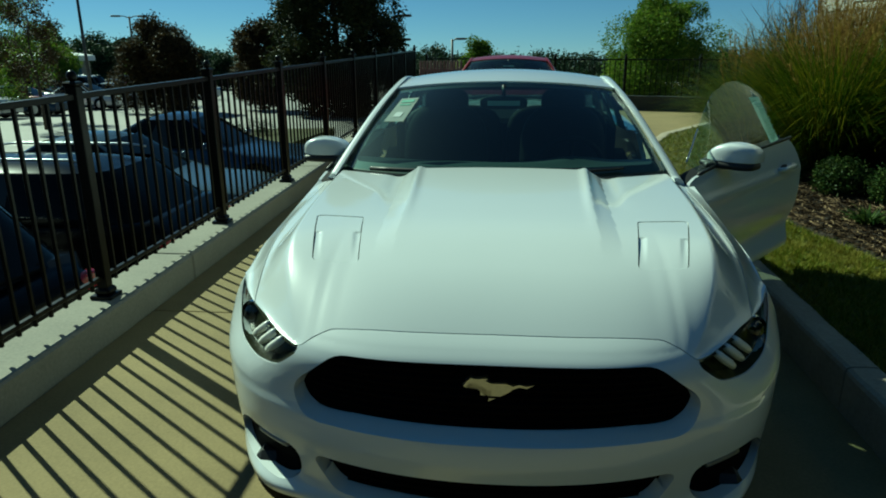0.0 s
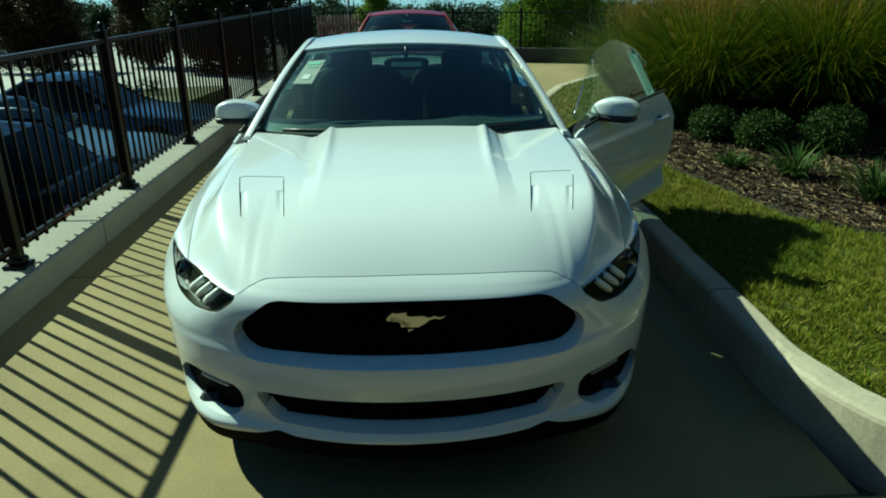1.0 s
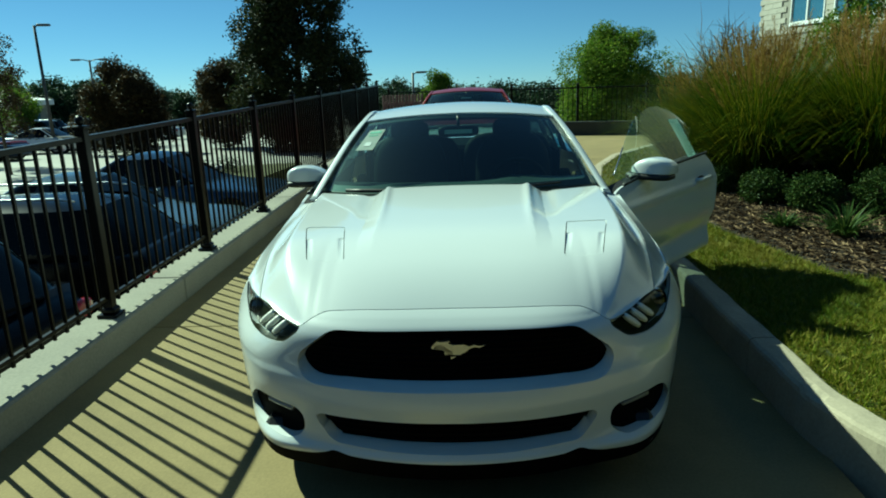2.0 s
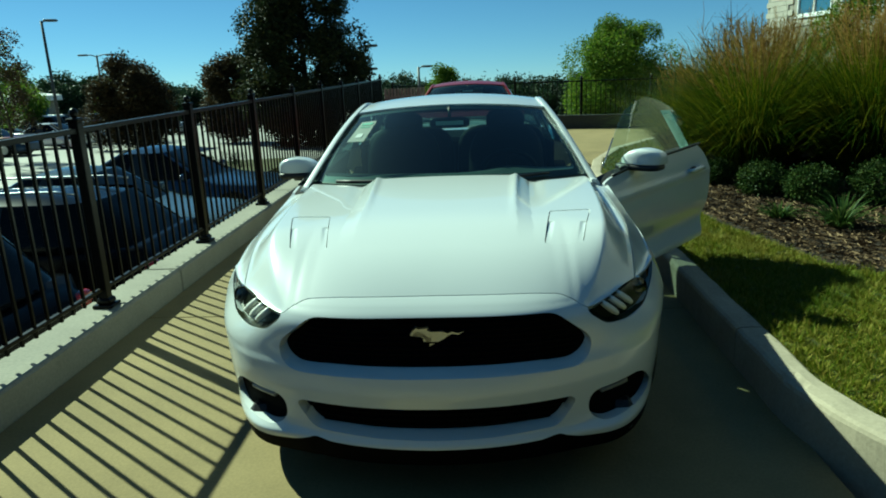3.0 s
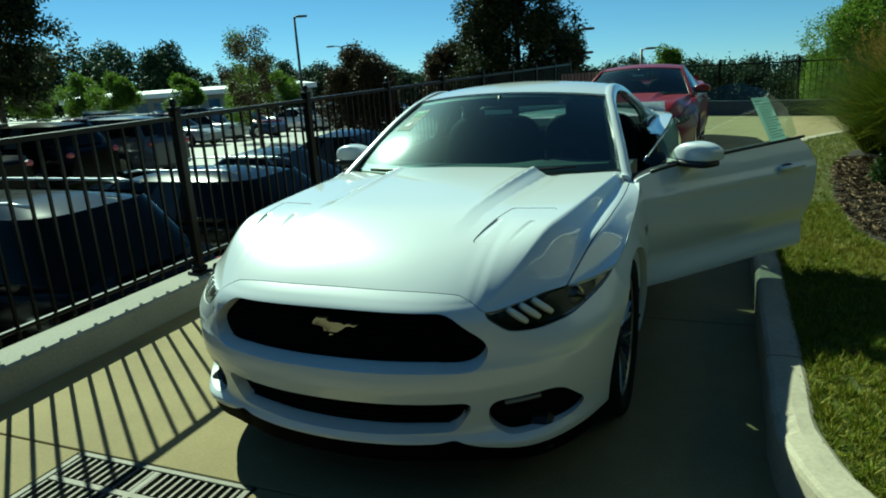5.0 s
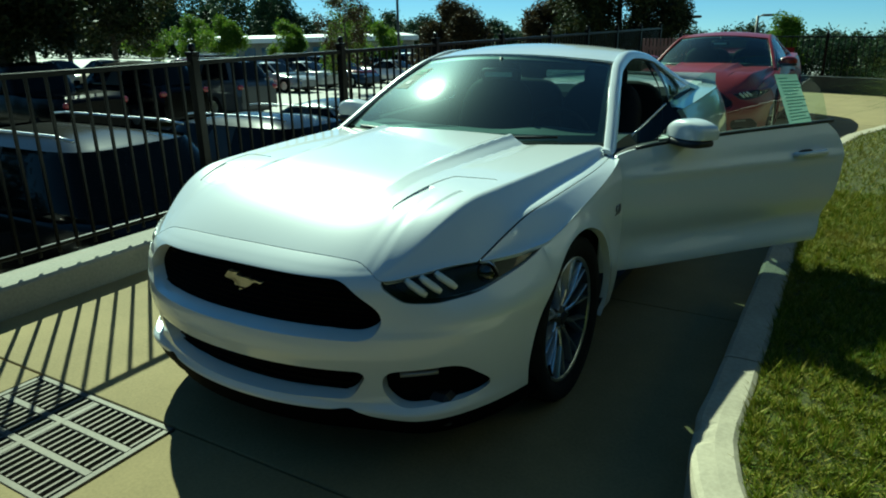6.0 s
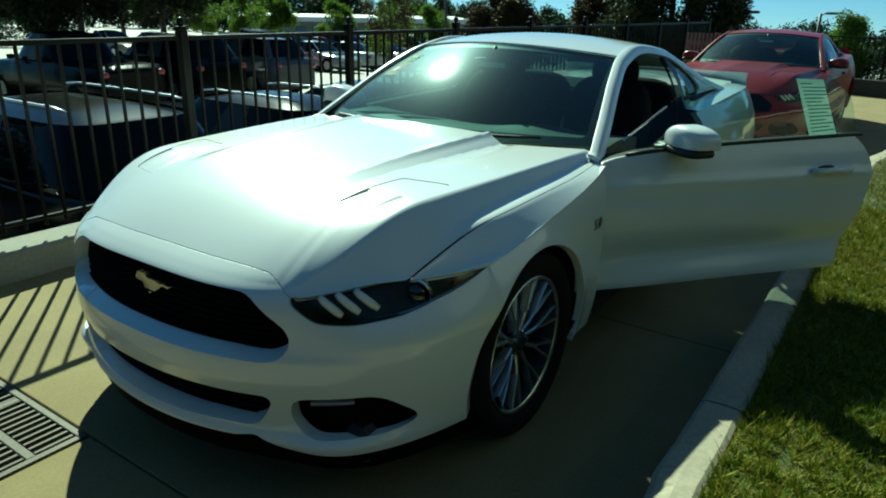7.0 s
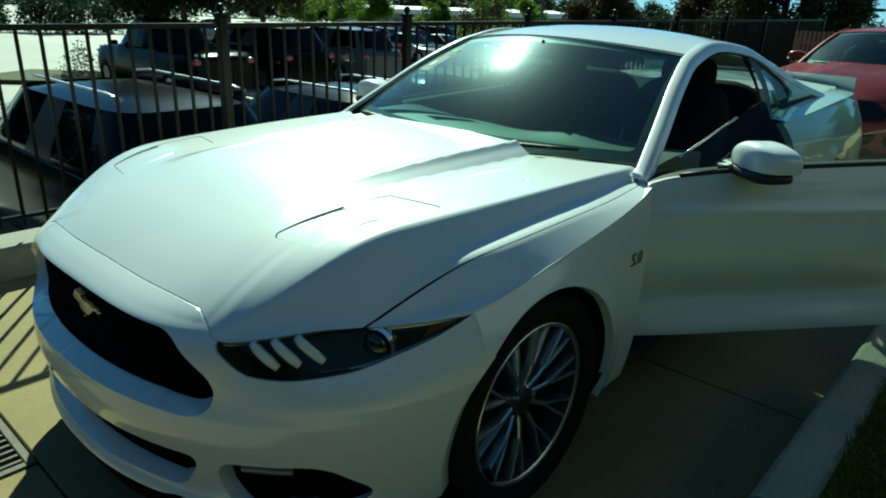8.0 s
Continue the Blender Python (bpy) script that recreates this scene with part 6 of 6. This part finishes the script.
for kind, label, body, x, y, rz in row2:
    masters[label] = parked(kind, label, body, bay(x, y, rz))
g = np.random.default_rng(12)
names = [n for n in masters if "black" not in n] * 2 + [n for n in masters if "black" in n][:3]
for row_x, ys_, rz in ((-21.5, np.arange(27.8, 44, 2.75), 90), (-27.0, np.arange(25.2, 52, 2.75), -90), (-33.5, np.arange(24, 62, 2.75), 90), (-39.5, np.arange(28, 64, 2.75), -90), (-46.0, np.arange(30, 70, 2.75), 90)):
    for y in ys_:
        if g.uniform() < 0.26:
            continue
        src = masters[names[g.integers(len(names))]]
        c = copy_thing(src, bay(row_x + g.uniform(-0.25, 0.25), y, rz + g.uniform(-1.5, 1.5)))
        tagged(c, src["label"].split(" parked")[0].split(" across")[0].split(" in the")[0] + " in the far rows", "car", "cars in the far rows")
# stall lines
lines = thing("stall_lines", "white painted stall lines on the asphalt", "road marking", kind="structure")
for y in np.arange(-4.2, 18, 2.65):
    box_part("stall_line", (-8.2, y - 0.05, gz(y) - 0.004), (-3.0, y + 0.05, gz(y) + 0.008), LINE, lines, "", 0.0)
    box_part("stall_line", (-18.6, y - 0.05, gz(y) - 0.004), (-13.4, y + 0.05, gz(y) + 0.008), LINE, lines, "", 0.0)
# concrete walk at the foot of the wall
box_part("footpath", (-3.0, -16, LOT - 0.3), (-2.34, 17, LOT + 0.14), KERBM, None, "", 0.01)
tagged(bpy.data.objects["footpath"], "pale concrete footpath at the foot of the wall", "footpath", kind="structure")
# planted islands
for k, line in enumerate(([(-9.6, 14.6), (-5.6, 15.2), (-5.2, 18.8), (-9.2, 18.0)], [(-21, 4.5), (-14.5, 11.4), (-15.8, 13.4), (-22.5, 7.0)])):
    tagged(sheet("island", line, LOT + 0.12, SOIL, None, 0.6), "grassy planted island in the car park", "lawn", kind="structure")


# ---------------------------------------------------------------- lamp posts, far buildings
def lamp_post(at, h, label, heads):
    t = thing("street_lamp", label, "street lamp", at, "car park lamps")
    tube("pole", [(0, 0, 0), (0, 0, h * 0.5), (0, 0, h)], [0.10, 0.085, 0.07], POLE, t, "", 10)
    for dx, dz in heads:
        tube("arm", [(0, 0, h - 0.12 + dz), (dx * 0.5, 0, h + 0.02 + dz), (dx, 0, h + 0.03 + dz)], 0.035, POLE, t, "", 8)
        blob("lamp_head", (dx * 1.25, 0, h + 0.02 + dz), (0.36, 0.17, 0.07), POLE, t, "flat dark lamp head", 4.0, None, 16, 8)
    return t


lamp_post(pose(-23.2, 35.5, gz(35.5), 0, 0, 30), 6.85, "tall single-arm lamp post", [(0.35, 0)])
lamp_post(pose(-28.5, 50.2, gz(50.2), 0, 0, 20), 6.1, "dark double-headed lamp post", [(0.75, 0), (-0.75, 0)])
lamp_post(pose(-3.6, 42.8, gz(42.8), 0, 0, -15), 4.0, "lamp post with a drooping arm", [(0.45, 0)])
lamp_post(pose(-5.75, 33.6, gz(33.6), 0, 0, -5), 4.7, "lamp post beside the large tree with two arms", [(0.45, 0), (0.40, -1.12)])

# low bright canopy buildings far across the car park
for x, y, w in ((-62, 70, 30),):
    b = thing("far_building", "long low pale building beyond the car park", "building", pose(x, y, gz(y) - 0.2, 0, 0, 38))
    box_part("wall", (-w / 2, 0, 0), (w / 2, 24, 3.2), WALLM, b, "", 0.05)
    box_part("roof", (-w / 2 - 0.5, -1.4, 3.2), (w / 2 + 0.5, 24.5, 3.8), FRAMEM, b, "pale flat roof", 0.05)
    for k in range(int(w / 2.2)):
        xx = -w / 2 + 1.2 + 2.2 * k
        box_part("window", (xx, -0.03, 0.7), (xx + 1.4, 0.02, 2.6), BLUEGLASS, b, "", 0.0)

# office building above the planting: block courses and paired windows
off = thing("office_building", "beige block office building with blue glass windows", "building", pose(11.75, 27.4, 0, 0, 0, -90))
box_part("wall", (0.05, 0.06, LOT), (26, 9, 9.0), MORTAR, off, "", 0.0)
bmw = bmesh.new()
add_box(bmw, (0, 0, 0), (0.792, 0.05, 0.192), 0.006)
mo = part("block_mould", bmw, BRICK)
block = mo.data
bpy.data.objects.remove(mo)
wins = [(2.9 + 3.1 * k, 2.36) for k in range(4)]
for j in range(18):
    z = 2.4 + 0.2 * j
    for i in range(-1, 19):
        x = 0.8 * i + (0.4 if j % 2 else 0)
        hit_win = any(w0 - 0.12 < x + 0.79 and x < w0 + ww + 0.12 for w0, ww in wins) and 2.72 < z + 0.19 and z < 5.45
        if hit_win or x < 0:
            continue
        o = new("block", block)
        o.parent = off
        o.matrix_basis = pose(x, 0.012, z)
# short blocks between the windows
bmw = bmesh.new()
add_box(bmw, (0, 0, 0), (0.59, 0.05, 0.192), 0.005)
mo = part("block_mould", bmw, BRICK)
half = mo.data
bpy.data.objects.remove(mo)
for w0, ww in wins:
    for j in range(14):
        o = new("block", half)
        o.parent = off
        o.matrix_basis = pose(w0 + ww + 0.075, 0.012, 2.8 + 0.2 * j)
for w0, ww in wins:
    w = new("window")
    w.parent = off
    box_part("pane", (w0, 0.045, 2.8), (w0 + ww, 0.058, 5.35), BLUEGLASS, w, "", 0.0)
    for lo, hi in (((w0 - 0.07, -0.02, 2.73), (w0, 0.07, 5.42)), ((w0 + ww, -0.02, 2.73), (w0 + ww + 0.07, 0.07, 5.42)), ((w0, -0.02, 2.73), (w0 + ww, 0.07, 2.8)), ((w0, -0.02, 5.35), (w0 + ww, 0.07, 5.42)), ((w0 + ww / 2 - 0.05, -0.01, 2.8), (w0 + ww / 2 + 0.05, 0.06, 5.35)), ((w0, -0.008, 3.72), (w0 + ww, 0.05, 3.80))):
        box_part("frame", lo, hi, FRAMEM, w, "", 0.004)
    box_part("sill", (w0 - 0.12, -0.06, 2.66), (w0 + ww + 0.12, 0.06, 2.728), FRAMEM, w, "", 0.006)
box_part("parapet", (-0.1, -0.05, 9.0), (26.1, 9.1, 9.25), FRAMEM, off, "", 0.02)
box_part("side_return", (0.0, 0.065, LOT), (0.046, 8.9, 8.98), BRICK, off, "", 0.0)

# slatted screen by the red car
scr = thing("slatted_screen", "brown-grey vertical slatted screen behind the red car", "screen", pose(-1.62, 11.2, -0.08, 0, 0, 12))
SCR = surface("weathered_slats", (0.16, 0.11, 0.095), (0.26, 0.19, 0.165), 3, 40, 0.8, 0.2, rand=0.1, stretch=(1, 1, 0.2))
for k in range(13):
    box_part("slat", (0.062 * k, -0.012, 0.03), (0.062 * k + 0.042, 0.012, 1.22), SCR, scr, "", 0.003)
for z in (0.25, 1.02):
    box_part("batten", (0, 0.012, z), (0.80, 0.035, z + 0.06), SCR, scr, "", 0.003)
for x in (0.02, 0.74):
    box_part("stake", (x, 0.0355, 0.0), (x + 0.05, 0.08, 1.1), SCR, scr, "", 0.003)
